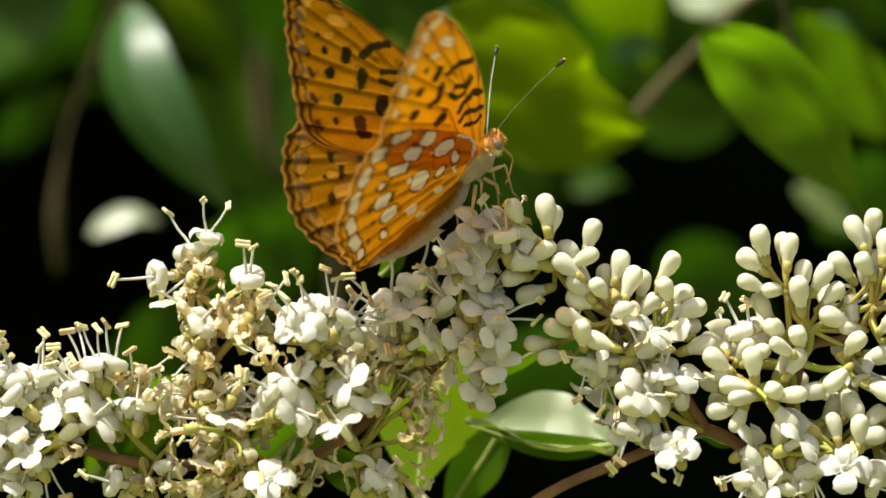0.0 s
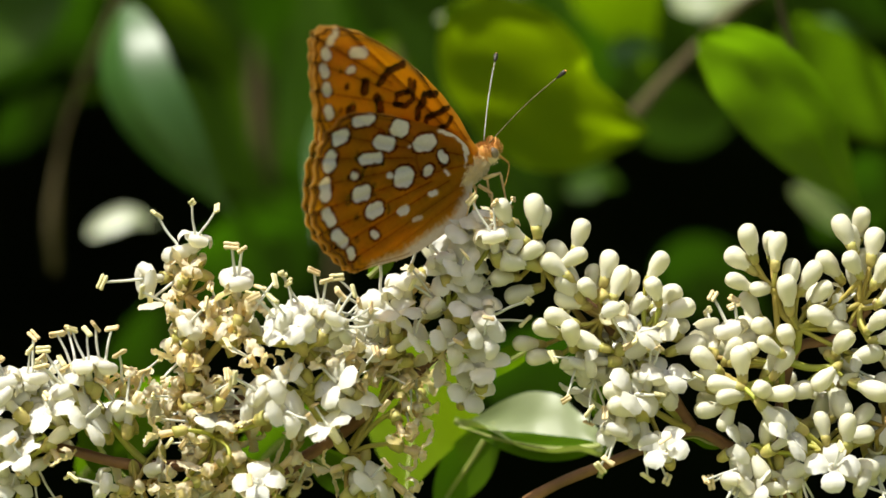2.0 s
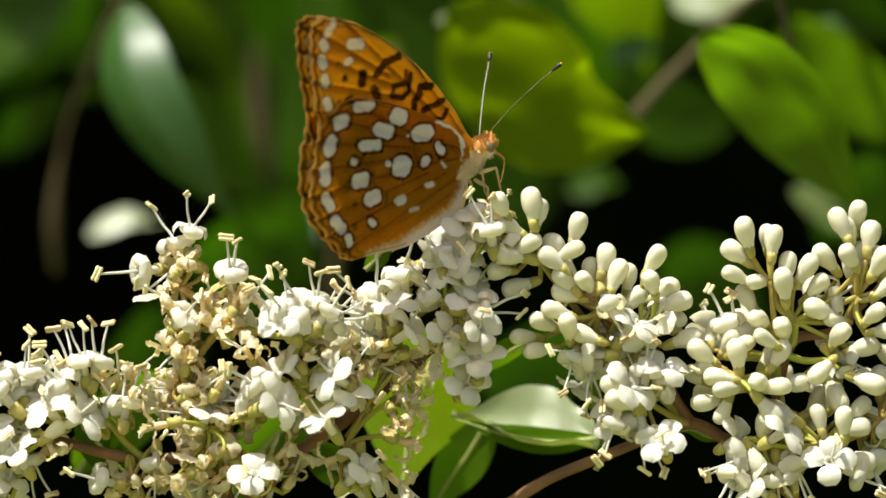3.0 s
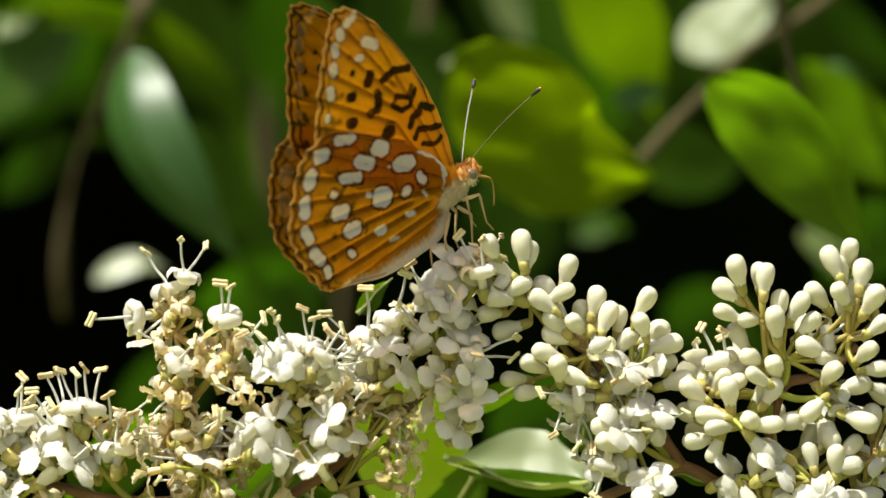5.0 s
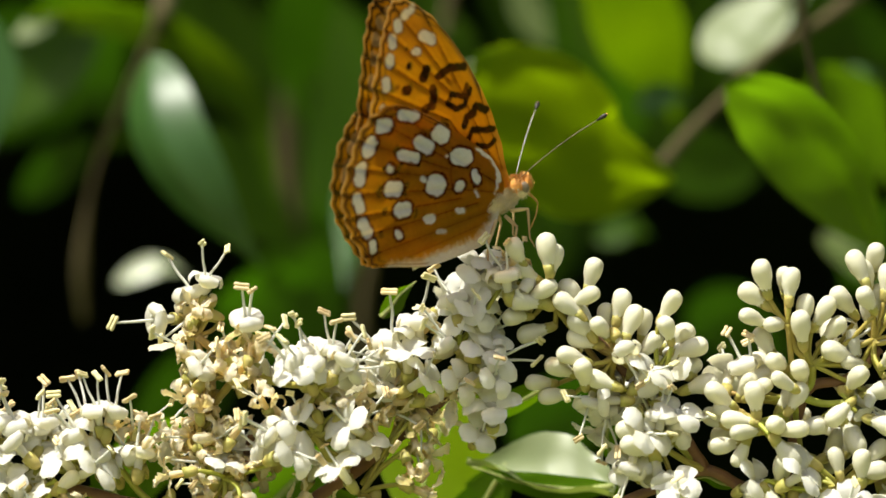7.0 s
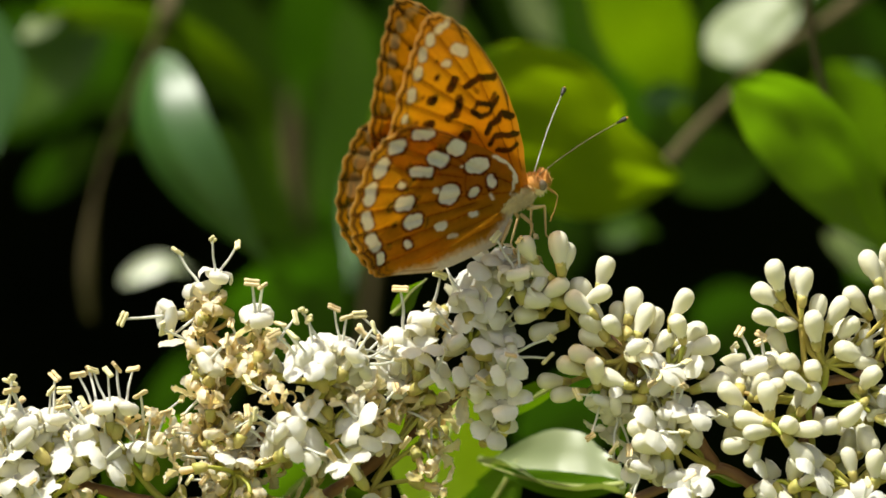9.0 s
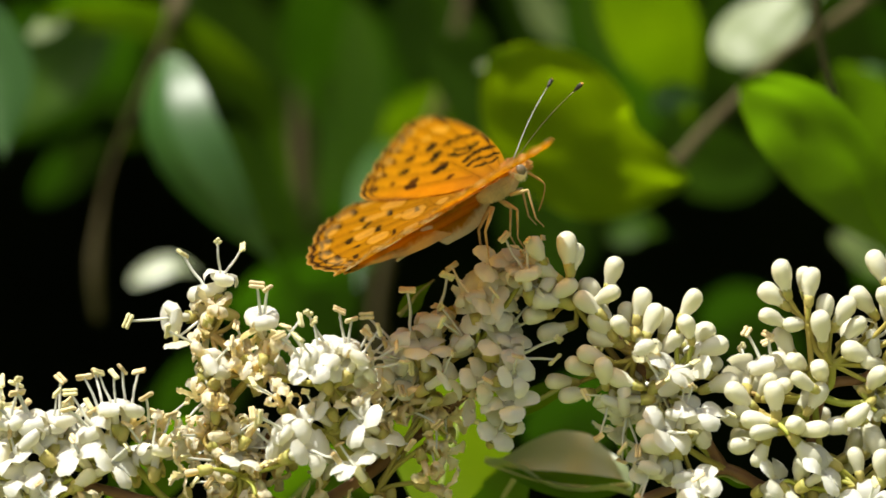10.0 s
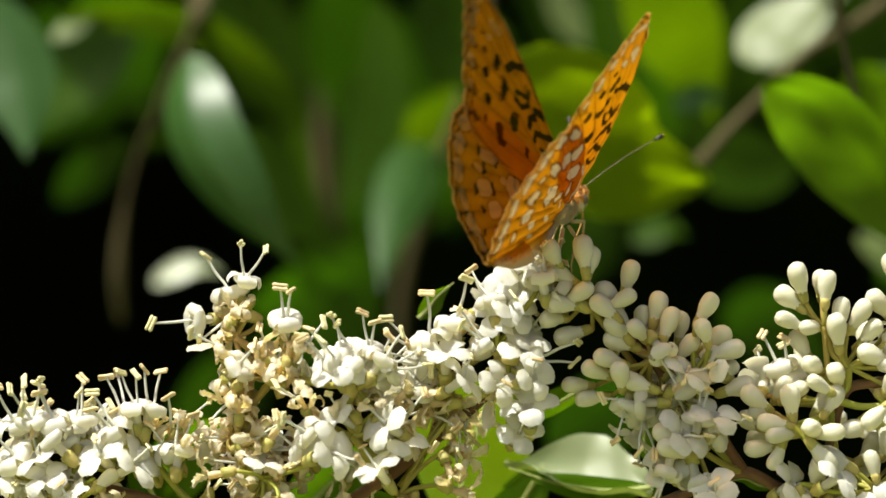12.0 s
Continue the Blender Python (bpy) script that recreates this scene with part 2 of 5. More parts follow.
# ---- leaves ----
def leaf_mesh(name, axis, width, depth, mat, fold=0.25, lean=0.0, wave=0.02, rise=0.0, base=(0, 0, 0), point=1.0):
    """A leaf blade along a line of (x, z) in mm; depth: y in mm at its start and end; lean: how its width turns out of the picture's plane."""
    n, m = 22, 12
    line = curve_points([(x, depth[0] + (depth[1] - depth[0]) * i / (len(axis) - 1), z) for i, (x, z) in enumerate(axis)], 10)
    verts, faces, mid = [], [], []
    for i in range(n + 1):
        t = i / n
        f = t * (len(line) - 1)
        j = min(int(f), len(line) - 2)
        p = line[j].lerp(line[j + 1], f - j)
        d = (line[j + 1] - line[j]).normalized()
        flat = Vector((-d.z, 0, d.x)).normalized()
        out = Vector((0, -1, 0))
        across = flat * math.cos(lean) + out * math.sin(lean)
        normal = out * math.cos(lean) - flat * math.sin(lean)
        w = width * (math.sin(math.pi * t ** 0.85) ** (0.72 + 0.75 * t * t * point)) * (1 - 0.15 * t * point) * 0.5
        p = p + normal * rise * math.sin(math.pi * t)
        mid.append(p)
        for k in range(m + 1):
            s = k / m * 2 - 1
            bow = fold * w * (abs(s) ** 1.3) + wave * width * noise.noise(Vector((t * 4, s * 2, width)))
            verts.append((p + across * s * w + normal * bow) * MM - Vector(base))
    for i in range(n):
        for k in range(m):
            a = i * (m + 1) + k
            faces.append((a, a + 1, a + m + 2, a + m + 1))
    rib = tube([(p + Vector((0, -0.12, 0))) * MM - Vector(base) for p in mid], [0.0005 * (1 - 0.75 * i / n) for i in range(n + 1)], 5)
    return mesh(name, verts, faces, mat), mesh("midrib", *rib, M_RIB)


def twig_mesh(name, points, radii, base=(0, 0, 0), mat=None, knots=0.15):
    line = curve_points(points, 8)
    rad = [np.interp(i / (len(line) - 1), np.linspace(0, 1, len(radii)), radii) * (1 + knots * noise.noise(Vector((i * 0.45, radii[0], 0)))) * MM for i in range(len(line))]
    v, f = tube([p * MM - Vector(base) for p in line], rad, 9)
    return mesh(name, v, f, mat or M_TWIG)


UP = Vector((0, 0, HEIGHT))


def branch(name, label, at, twigs, leaves, group="", bark=None, ribs=True):
    """A leafy branch as one thing, standing at its base point (x, y, z in mm)."""
    root = new(name)
    base = Vector(at) * MM
    root.location = base + UP
    for points, radii in twigs:
        child("twig", twig_mesh("twig", points, radii, base, bark), root)
    for kind in leaves:
        mat, axis, width, depth, extra = kind
        blade, rib = leaf_mesh("leaf", axis, width, depth, mat, base=base, **extra)
        lf = child("leaf", blade, root)
        if ribs:
            child("midrib", rib, lf)
    return tagged(root, label, "branch", group)


# far branches, out of focus


def far(points, y):
    """Points of the picture's plane at the flowers, moved back to the distance y (mm) on the same lines of sight."""
    s = 1 + y / 650.0
    return [(x * s, z * s) for x, z in points]


def far_leaf(mat, points, width, y, slope=0.0, **extra):
    s = 1 + y / 650.0
    return (mat, far(points, y), width * s, (y - slope, y + slope), extra)


def far_twig(points, y, radii):
    return ([(x, y + 3 * i, z) for i, (x, z) in enumerate(far(points, y))], radii)


def added_canopy(seed):
    """Unseen leaves added above the view, which shade those deep behind the flowers."""
    r = random.Random(seed)
    out = []
    for _ in range(46):
        x, y, z = r.uniform(-190, 150), r.uniform(215, 400), r.uniform(105, 190)
        a = r.uniform(0, 6.28)
        dx, dy = 17 * math.cos(a), 17 * math.sin(a)
        out.append((M_LEAF, [(x - dx, z + 4), (x, z + 6), (x + dx + 1, z - 5)], r.uniform(17, 24), (y - dy, y + dy), dict(fold=0.2, lean=r.uniform(1.1, 1.5))))
    return out


branch("hedge_branch", "unseen leaves added above to shade the leaves behind the flowers", (0, 300, 130),
       [([(-200, 300, 95), (-80, 310, 130), (60, 300, 140), (170, 290, 120)], (2.2, 2.0, 1.6)), ([(-80, 310, 130), (-90, 360, 150), (-100, 460, 180)], (1.8, 2.0, 2.4))], added_canopy(5), "hedge branches", M_BARK, False)

branch("hedge_branch", "green glossy leaves on a twig behind the flowers", (60, 180, 30),
       [far_twig([(29.7, 20.6), (34.5, 26.2), (40.6, 32.3), (46.7, 38.4), (55.4, 43.7), (62.4, 48.9)], 150, (1.5, 1.0, 0.8, 1.0, 1.3)),
        far_twig([(51.1, 49.8), (52.4, 39.3), (55.4, 28.8), (59.8, 18.4), (64.1, 9.7), (66.3, 1.8)], 78, (0.7, 0.55, 0.5, 0.45)),
        ([(71.0, 115, 60.0), (74, 240, 75), (80.5, 420, 90.7)], (1.4, 1.8, 2.4)),
        ([(57.2, 76, 55.8), (62.4, 230, 72), (67.6, 420, 87.2)], (1.1, 1.6, 2.2))],
       # One broad leaf as two blades, its lit and shaded halves painted apart
       [far_leaf(M_LEAF_LIT, [(1.4, 38.0), (9.7, 28.8), (18.8, 20.1), (31.9, 18.2)], 25.0, 112, 0, fold=0.14, lean=0.55, rise=-3, wave=0.05, point=0.2),
        far_leaf(M_LEAF_SHADE, [(-8.2, 40.2), (0.5, 32.3), (8.4, 21.9), (15.3, 8.8)], 14.8, 175, 0, fold=0.1, lean=0.3),
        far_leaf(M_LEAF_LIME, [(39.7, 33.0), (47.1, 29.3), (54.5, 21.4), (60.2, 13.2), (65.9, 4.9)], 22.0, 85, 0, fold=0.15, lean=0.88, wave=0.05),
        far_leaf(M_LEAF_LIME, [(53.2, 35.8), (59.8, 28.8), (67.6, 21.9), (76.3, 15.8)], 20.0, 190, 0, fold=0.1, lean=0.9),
        far_leaf(M_LEAF, [(18.8, 55.0), (24.9, 44.5), (29.3, 36.7), (33.2, 26.7)], 16.1, 190, 18, fold=0.1, lean=0.35),
        far_leaf(M_LEAF_GLARE, [(35.8, 36.7), (40.6, 40.6), (46.7, 44.5), (53.7, 48.0)], 13.1, 170, 4, fold=-0.12, lean=-0.62, wave=0.04),
        far_leaf(M_LEAF_GLOSS, [(26.2, 29.3), (28.4, 31.3), (31.0, 31.8), (34.5, 30.4)], 6.1, 190, 0, fold=-0.4, lean=-0.5),
        far_leaf(M_LEAF_SHADE, [(28.4, 22.7), (34.5, 21.0), (41.5, 20.6), (46.7, 21.9)], 12.2, 230, 0, fold=0.1, lean=0.2),
        far_leaf(M_LEAF_GLARE, [(54.1, 9.7), (57.2, 7.9), (60.6, 4.9), (65.0, 2.3)], 5.2, 200, 0, fold=0.1, lean=-0.5),
        far_leaf(M_LEAF_GLOSS, [(55.0, 32.3), (58.0, 34.1), (61.5, 34.5), (65.0, 33.2)], 4.4, 200, 0, fold=-0.3, lean=-0.5),
        # Small pale blade added as the glint on the broad leaf's upper edge
        far_leaf(M_LEAF_GLARE, [(-0.8, 35.8), (1.8, 35.8), (4.4, 35.5), (6.8, 34.2)], 3.0, 160, 0, fold=-0.3, lean=-0.6)], "hedge branches", M_BARK, False)

branch("hedge_branch", "upright brown stem with shining green leaves behind the flowers", (-40, 200, 0),
       [far_twig([(-26.7, 48.0), (-27.4, 35.8), (-28.1, 23.6), (-27.5, 12.3), (-26.7, 1.8), (-25.8, -10.4)], 300, (2.2, 2.4, 2.6)),
        far_twig([(-47.8, 43.7), (-50.0, 37.6), (-53.9, 30.1), (-57.9, 21.0), (-60.0, 12.3), (-60.9, 3.6), (-60.6, -3.4)], 188, (1.0, 1.3, 0.45, 0.35, 1.4, 0.8)),
        ([(-61.5, 188, 56.0), (-66.5, 320, 78.5), (-68.3, 460, 94.2)], (1.9, 2.1, 2.4)),
        ([(-39, 300, 70.0), (-39.5, 360, 82), (-40.4, 460, 94.2)], (2.2, 2.3, 2.5))],
       [far_leaf(M_LEAF_GLOSS, [(-49.3, 38.0), (-45.5, 28.8), (-38.3, 16.6), (-30.4, 4.0)], 13.9, 150, -4, fold=-0.45, lean=0.42, rise=10),
        far_leaf(M_LEAF, [(-69.2, 43.2), (-55.2, 43.8), (-43.0, 39.3), (-34.3, 30.6), (-30.7, 21.9), (-28.7, 10.5)], 8.7, 200, 0, fold=0.15, lean=0.7),
        far_leaf(M_LEAF_PAINTED_SHEEN, [(-54.5, 2.2), (-50.9, 4.2), (-47.4, 5.1), (-43.2, 4.0)], 4.4, 205, 0, fold=0.1, lean=-0.6),
        far_leaf(M_LEAF_SHADE, [(-73.5, 27.1), (-68.3, 33.2), (-61.3, 38.4), (-55.2, 43.7)], 13.1, 250, 0, fold=0.1, lean=-0.3),
        far_leaf(M_LEAF_SHADE, [(-69.2, 14.9), (-64.8, 19.3), (-60.5, 22.7), (-57.0, 25.4)], 7.8, 260, 0, fold=0.1, lean=0.5),
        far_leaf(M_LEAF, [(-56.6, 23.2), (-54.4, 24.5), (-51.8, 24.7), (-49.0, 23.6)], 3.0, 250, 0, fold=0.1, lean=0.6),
        far_leaf(M_LEAF_SHADE, [(-24.3, 34.9), (-22.1, 28.0), (-23.0, 19.3), (-25.6, 10.5)], 8.7, 280, 0, fold=0.1, lean=0.5),
        far_leaf(M_LEAF_SHADE, [(-39.6, 27.1), (-35.2, 19.3), (-30.8, 12.3), (-24.7, 6.2)], 13.9, 260, 0, fold=0.1, lean=0.6),
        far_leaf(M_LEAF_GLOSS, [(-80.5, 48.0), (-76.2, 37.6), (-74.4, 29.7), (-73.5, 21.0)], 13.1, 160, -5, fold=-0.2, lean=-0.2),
        far_leaf(M_LEAF_GLARE, [(-70.1, 40.2), (-67.4, 42.3), (-64.8, 43.8), (-61.3, 45.0)], 4.4, 200, 0, fold=-0.2, lean=-0.6),
        far_leaf(M_LEAF_SHADE, [(-39.6, -2.5), (-33.5, 1.8), (-27.4, 3.6), (-19.5, 1.8)], 7.6, 230, 0, fold=0.1, lean=0.8),
        far_leaf(M_LEAF_SHADE, [(-19.5, 46.3), (-18.6, 34.9), (-19.5, 22.7), (-21.3, 12.3)], 8.7, 230, 0, fold=0.1, lean=0.2)], "hedge branches", M_BARK, False)

branch("hedge_branch", "green leaves deeper in the hedge, mostly painted in a shade colour", (0, 250, 20),
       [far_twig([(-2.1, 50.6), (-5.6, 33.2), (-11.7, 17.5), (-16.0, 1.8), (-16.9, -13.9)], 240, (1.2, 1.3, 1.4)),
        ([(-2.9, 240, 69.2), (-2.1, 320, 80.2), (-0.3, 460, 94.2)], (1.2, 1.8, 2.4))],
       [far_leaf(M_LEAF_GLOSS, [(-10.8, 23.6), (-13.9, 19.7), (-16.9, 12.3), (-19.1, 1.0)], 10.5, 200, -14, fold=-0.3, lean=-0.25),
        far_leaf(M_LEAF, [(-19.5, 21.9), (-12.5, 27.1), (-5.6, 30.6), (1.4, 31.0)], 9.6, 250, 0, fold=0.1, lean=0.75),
        far_leaf(M_LEAF_SHADE, [(-12.5, 48.9), (-7.3, 40.2), (-2.1, 31.5), (3.1, 24.5)], 15.7, 260, 0, fold=0.1, lean=0.2),
        far_leaf(M_LEAF_GLARE, [(6.6, 49.8), (8.8, 45.0), (10.5, 41.9), (13.2, 38.0)], 7.0, 240, 0, fold=0.1, lean=-0.6),
        far_leaf(M_LEAF_SHADE, [(15.3, 48.9), (18.8, 43.7), (21.4, 38.4), (23.2, 33.2)], 10.0, 250, 0, fold=0.1, lean=0.2),
        far_leaf(M_LEAF_SHADE, [(-46.5, 50.6), (-39.6, 41.9), (-33.5, 33.2), (-27.4, 23.6)], 16.6, 340, 0, fold=0.1, lean=0.35),
        far_leaf(M_LEAF_SHADE, [(-26.5, 51.5), (-23.0, 40.2), (-19.5, 28.8), (-16.0, 17.5)], 16.6, 350, 0, fold=0.1, lean=0.40),
        far_leaf(M_LEAF_SHADE, [(-12.5, 43.7), (-5.6, 34.9), (1.4, 27.1), (8.4, 18.4)], 17.4, 345, 0, fold=0.1, lean=0.45),
        far_leaf(M_LEAF_SHADE, [(3.1, 52.4), (10.1, 43.7), (15.3, 34.9), (18.8, 25.4)], 16.6, 350, 0, fold=0.1, lean=0.50),
        far_leaf(M_LEAF_SHADE, [(18.8, 43.7), (25.8, 34.9), (31.9, 28.0), (38.9, 21.9)], 16.6, 340, 0, fold=0.1, lean=0.55),
        far_leaf(M_LEAF_SHADE, [(34.5, 48.9), (40.6, 38.4), (46.7, 30.6), (53.7, 24.5)], 15.7, 350, 0, fold=0.1, lean=0.60),
        far_leaf(M_LEAF_SHADE, [(-35.2, 21.0), (-29.1, 14.0), (-23.0, 8.8), (-16.0, 5.3)], 14.8, 350, 0, fold=0.1, lean=0.65),
        far_leaf(M_LEAF_SHADE, [(-75.3, 43.7), (-66.6, 40.2), (-58.7, 33.2), (-52.6, 25.4)], 13.1, 340, 0, fold=0.1, lean=0.70),
        far_leaf(M_LEAF_SHADE, [(-30, 47.1), (-19.5, 34.9), (-12.5, 22.7), (-7.3, 9.7)], 22.0, 300, 15, fold=0.1, lean=0.4),
        far_leaf(M_LEAF_SHADE, [(-23, 9.7), (-16, 16.6), (-7.3, 21), (3.1, 21.9)], 18.0, 320, 0, fold=0.1, lean=0.6),
        far_leaf(M_LEAF_SHADE, [(-35.2, -10.4), (-29.1, -2.5), (-23, 3.6), (-16, 7.1)], 20.0, 300, 0, fold=0.1, lean=0.5),
        far_leaf(M_LEAF_SHADE, [(8.4, 1.8), (10.1, 9.7), (10.1, 17.5), (8.4, 26.2)], 18.0, 300, 0, fold=0.1, lean=0.3),
        far_leaf(M_LEAF_SHADE, [(13.6, 48.9), (19.7, 38.4), (24, 30.6), (26.7, 21)], 16.0, 280, 14, fold=0.1, lean=0.3),
        far_leaf(M_LEAF_SHADE, [(6.6, -22.6), (13.6, -18.2), (20.6, -17.3), (29.3, -20.8)], 16.0, 200, 0, fold=0.1, lean=0.5),
        far_leaf(M_LEAF_SHADE, [(-52.6, -27.8), (-45.6, -17.3), (-39.5, -10.4), (-31.7, -6.9)], 14.0, 260, 0, fold=0.1, lean=0.5),
        far_leaf(M_LEAF_SHADE, [(34.5, -6.9), (38.8, -3.4), (44.9, -6.9), (51.9, -13.8)], 15.0, 260, 0, fold=0.1, lean=0.5),
        far_leaf(M_LEAF_SHADE, [(47.6, 48.9), (55.4, 41.9), (64.1, 36.7), (74.6, 33.2)], 16.0, 260, 0, fold=0.1, lean=0.5),
        far_leaf(M_LEAF_SHADE, [(58, 1.8), (64.1, 7.9), (69.3, 10.5), (76.3, 9.7)], 15.0, 240, 0, fold=0.1, lean=0.5),
        far_leaf(M_LEAF_SHADE, [(-73.5, 24.5), (-66.5, 30.6), (-59.6, 33.2), (-50.9, 32.3)], 12.0, 260, 0, fold=0.1, lean=0.5),
        far_leaf(M_LEAF_SHADE, [(-63.1, 50.6), (-59.6, 43.6), (-57, 36.7), (-56.1, 28)], 14.0, 270, 12, fold=0.1, lean=0.2),
        far_leaf(M_LEAF_SHADE, [(19.7, 8.8), (22.3, 10.5), (24.9, 11), (28.4, 9.7)], 6.0, 220, 0, fold=0.1, lean=-0.4)], "hedge branches", M_BARK, False)

# ---- flowers ----
def bud_mesh(seed):
    r = random.Random(seed)
    L, R = 5.5 + r.uniform(-0.6, 0.4), 1.58 + r.uniform(-0.16, 0.12)
    prof = [(0.72, 0), (0.88, 0.6), (1.06, 1.3), (R * 0.9, 2.1), (R * 0.985, 2.9), (R, 3.5), (R * 0.93, 4.1), (R * 0.74, 4.55), (R * 0.43, 4.85), (0.12, 4.97)]
    v, f = lathe([(a * MM, z * L / 4.97 * MM) for a, z in prof], 16, r.uniform(0.06, 0.16), r.uniform(-0.4, 0.4) * MM)
    return mesh("bud", v, f, M_BUD)


def calyx_mesh(seed):
    r = random.Random(seed)
    sides = 8
    v, f = lathe([(0.42 * MM, -1.3 * MM), (0.75 * MM, -0.8 * MM), (0.88 * MM, 0.0 * MM), (0.93 * MM, 0.7 * MM), (0.74 * MM, 0.65 * MM)], sides)
    for k in range(sides):
        v[3 * sides + k].z += r.uniform(-0.1, 0.35) * MM
    return mesh("calyx", v, f, M_CALYX)


def petal_mesh(seed, mat, curl, length=2.9, width=1.15, crumple=0.05):
    """A petal that leaves the tube's rim along x and curls back; cupped across its width."""
    r = random.Random(seed)
    n, m = 8, 6
    verts, faces = [], []
    x, z, a = 0.55, 0.0, radians(42)
    step = length / n
    for i in range(n + 1):
        t = i / n
        w = width * (0.42 + 0.58 * math.sin(math.pi / 2 * min(1, t / 0.5))) * math.sqrt(max(0.25, 1 - (max(0, t - 0.7) / 0.3) ** 2 * 0.85))
        for k in range(m + 1):
            s = k / m * 2 - 1
            cup = -0.16 * s * s * w + 0.12 * math.exp(-(s / 0.22) ** 2) * math.sin(math.pi * t)
            q = Vector((x - math.sin(a) * cup, s * w, z + math.cos(a) * cup))
            q += Vector((r.gauss(0, 1), r.gauss(0, 1), r.gauss(0, 1))) * crumple
            verts.append(q * MM)
        x += math.cos(a) * step
        z += math.sin(a) * step
        a -= curl / n
    for i in range(n):
        for k in range(m):
            b = i * (m + 1) + k
            faces.append((b, b + 1, b + m + 2, b + m + 1))
    return mesh("petal", verts, faces, mat)


def stamen_meshes(seed):
    r = random.Random(seed)
    lean = r.uniform(-0.9, 1.3)
    line = curve_points([(0.3, 0, -0.6), (0.5, 0, 0.8), (0.8 + lean * 0.6, 0.1, 2.5), (1.2 + lean, 0.1, 4.7 + r.uniform(-0.9, 0.5))], 3)
    fil = mesh("filament", *tube([p * MM for p in line], [(0.23 - 0.08 * i / len(line)) * MM for i in range(len(line))], 6), M_FILAMENT)
    tip = line[-1] * MM
    d = Vector((r.uniform(-1, 1), r.uniform(-0.8, 0.8), r.uniform(-0.2, 0.6))).normalized()
    body = merge([tube([tip + (d * s + o) * MM for s in (-1.08, -1.0, -0.8, -0.25, 0.25, 0.8, 1.0, 1.08)], [a * MM for a in (0.06, 0.2, 0.29, 0.24, 0.24, 0.29, 0.2, 0.06)], 7)
                  for o in (d.orthogonal() * 0.19, d.orthogonal() * -0.19)])
    return fil, body


TUBE = mesh("flower", *lathe([(r * MM, z * MM) for r, z in ((0.5, -3.8), (0.6, -2.6), (0.68, -1.1), (0.78, -0.2), (0.82, 0.1), (0.55, 0.05), (0.45, -0.7))], 10), M_PETAL)
TUBE_WILTED = mesh("wilted_flower", *lathe([(r * MM, z * MM) for r, z in ((0.45, -3.2), (0.52, -2.0), (0.62, -0.8), (0.6, 0.0), (0.4, 0.1), (0.3, -0.5))], 8, 0.2), M_WILT)
BUDS = [bud_mesh(i) for i in range(7)]
CALYXES = [calyx_mesh(i) for i in range(4)]
PETALS = [petal_mesh(i, M_PETAL, radians(turn), 3.7, 1.6, 0.05) for i, turn in enumerate((75, 95, 115, 180, 215, 250))]
PETALS_WILTED = [petal_mesh(40 + i, M_WILT, radians(20 + 55 * i), 4.0, 0.85, 0.13) for i in range(6)]
STAMENS = []
for i in range(8):
    fil, (v, f) = stamen_meshes(i)
    STAMENS.append((fil, mesh("anther", v, f, M_ANTHER if i % 3 else M_ANTHER_FRESH)))
rng = random.Random(11)


def add_bud(parent, m):
    ob = child("bud", rng.choice(BUDS), parent, m @ Matrix.Scale(rng.uniform(0.83, 1.02), 4))
    child("calyx", rng.choice(CALYXES), ob)


def add_flower(parent, m, tall=True):
    ob = child("flower", TUBE, parent, m @ Matrix.Scale(rng.uniform(1.0, 1.28), 4))
    child("calyx", rng.choice(CALYXES), ob, pose(0, 0, -3.6 * MM))
    base = 3 if tall else 0
    for k in range(4):
        child("petal", PETALS[base + rng.randrange(3)], ob, Matrix.Rotation(radians(90 * k + rng.uniform(-8, 8)), 4, "Z"))
    turn = rng.uniform(0, 360)
    for k in range(rng.choice((1, 2, 2)) if tall else rng.choice((0, 1, 1))):
        fil, anther = rng.choice(STAMENS)
        st = Matrix.Rotation(radians(turn + 180 * k + rng.uniform(-25, 25)), 4, "Z") @ Matrix.Diagonal((1, 1, 1 if tall else 0.6, 1))
        child("filament", fil, ob, st)
        child("anther", anther, ob, st)


def add_wilted(parent, m):
    ob = child("wilted_flower", TUBE_WILTED, parent, m @ Matrix.Scale(rng.uniform(0.9, 1.2), 4))
    child("calyx", rng.choice(CALYXES), ob, pose(0, 0, -3.0 * MM))
    for k in range(4):
        child("petal", rng.choice(PETALS_WILTED), ob, pose(0, 0, 0, rng.uniform(-25, 25), rng.uniform(-25, 25), 90 * k + rng.uniform(-20, 20)))
    if rng.random() < 0.4:
        fil, anther = rng.choice(STAMENS)
        st = pose(0, 0, -0.3 * MM, rng.uniform(-30, 30), 0, rng.uniform(0, 360))
        child("filament", fil, ob, st)
        child("anther", anther, ob, st)


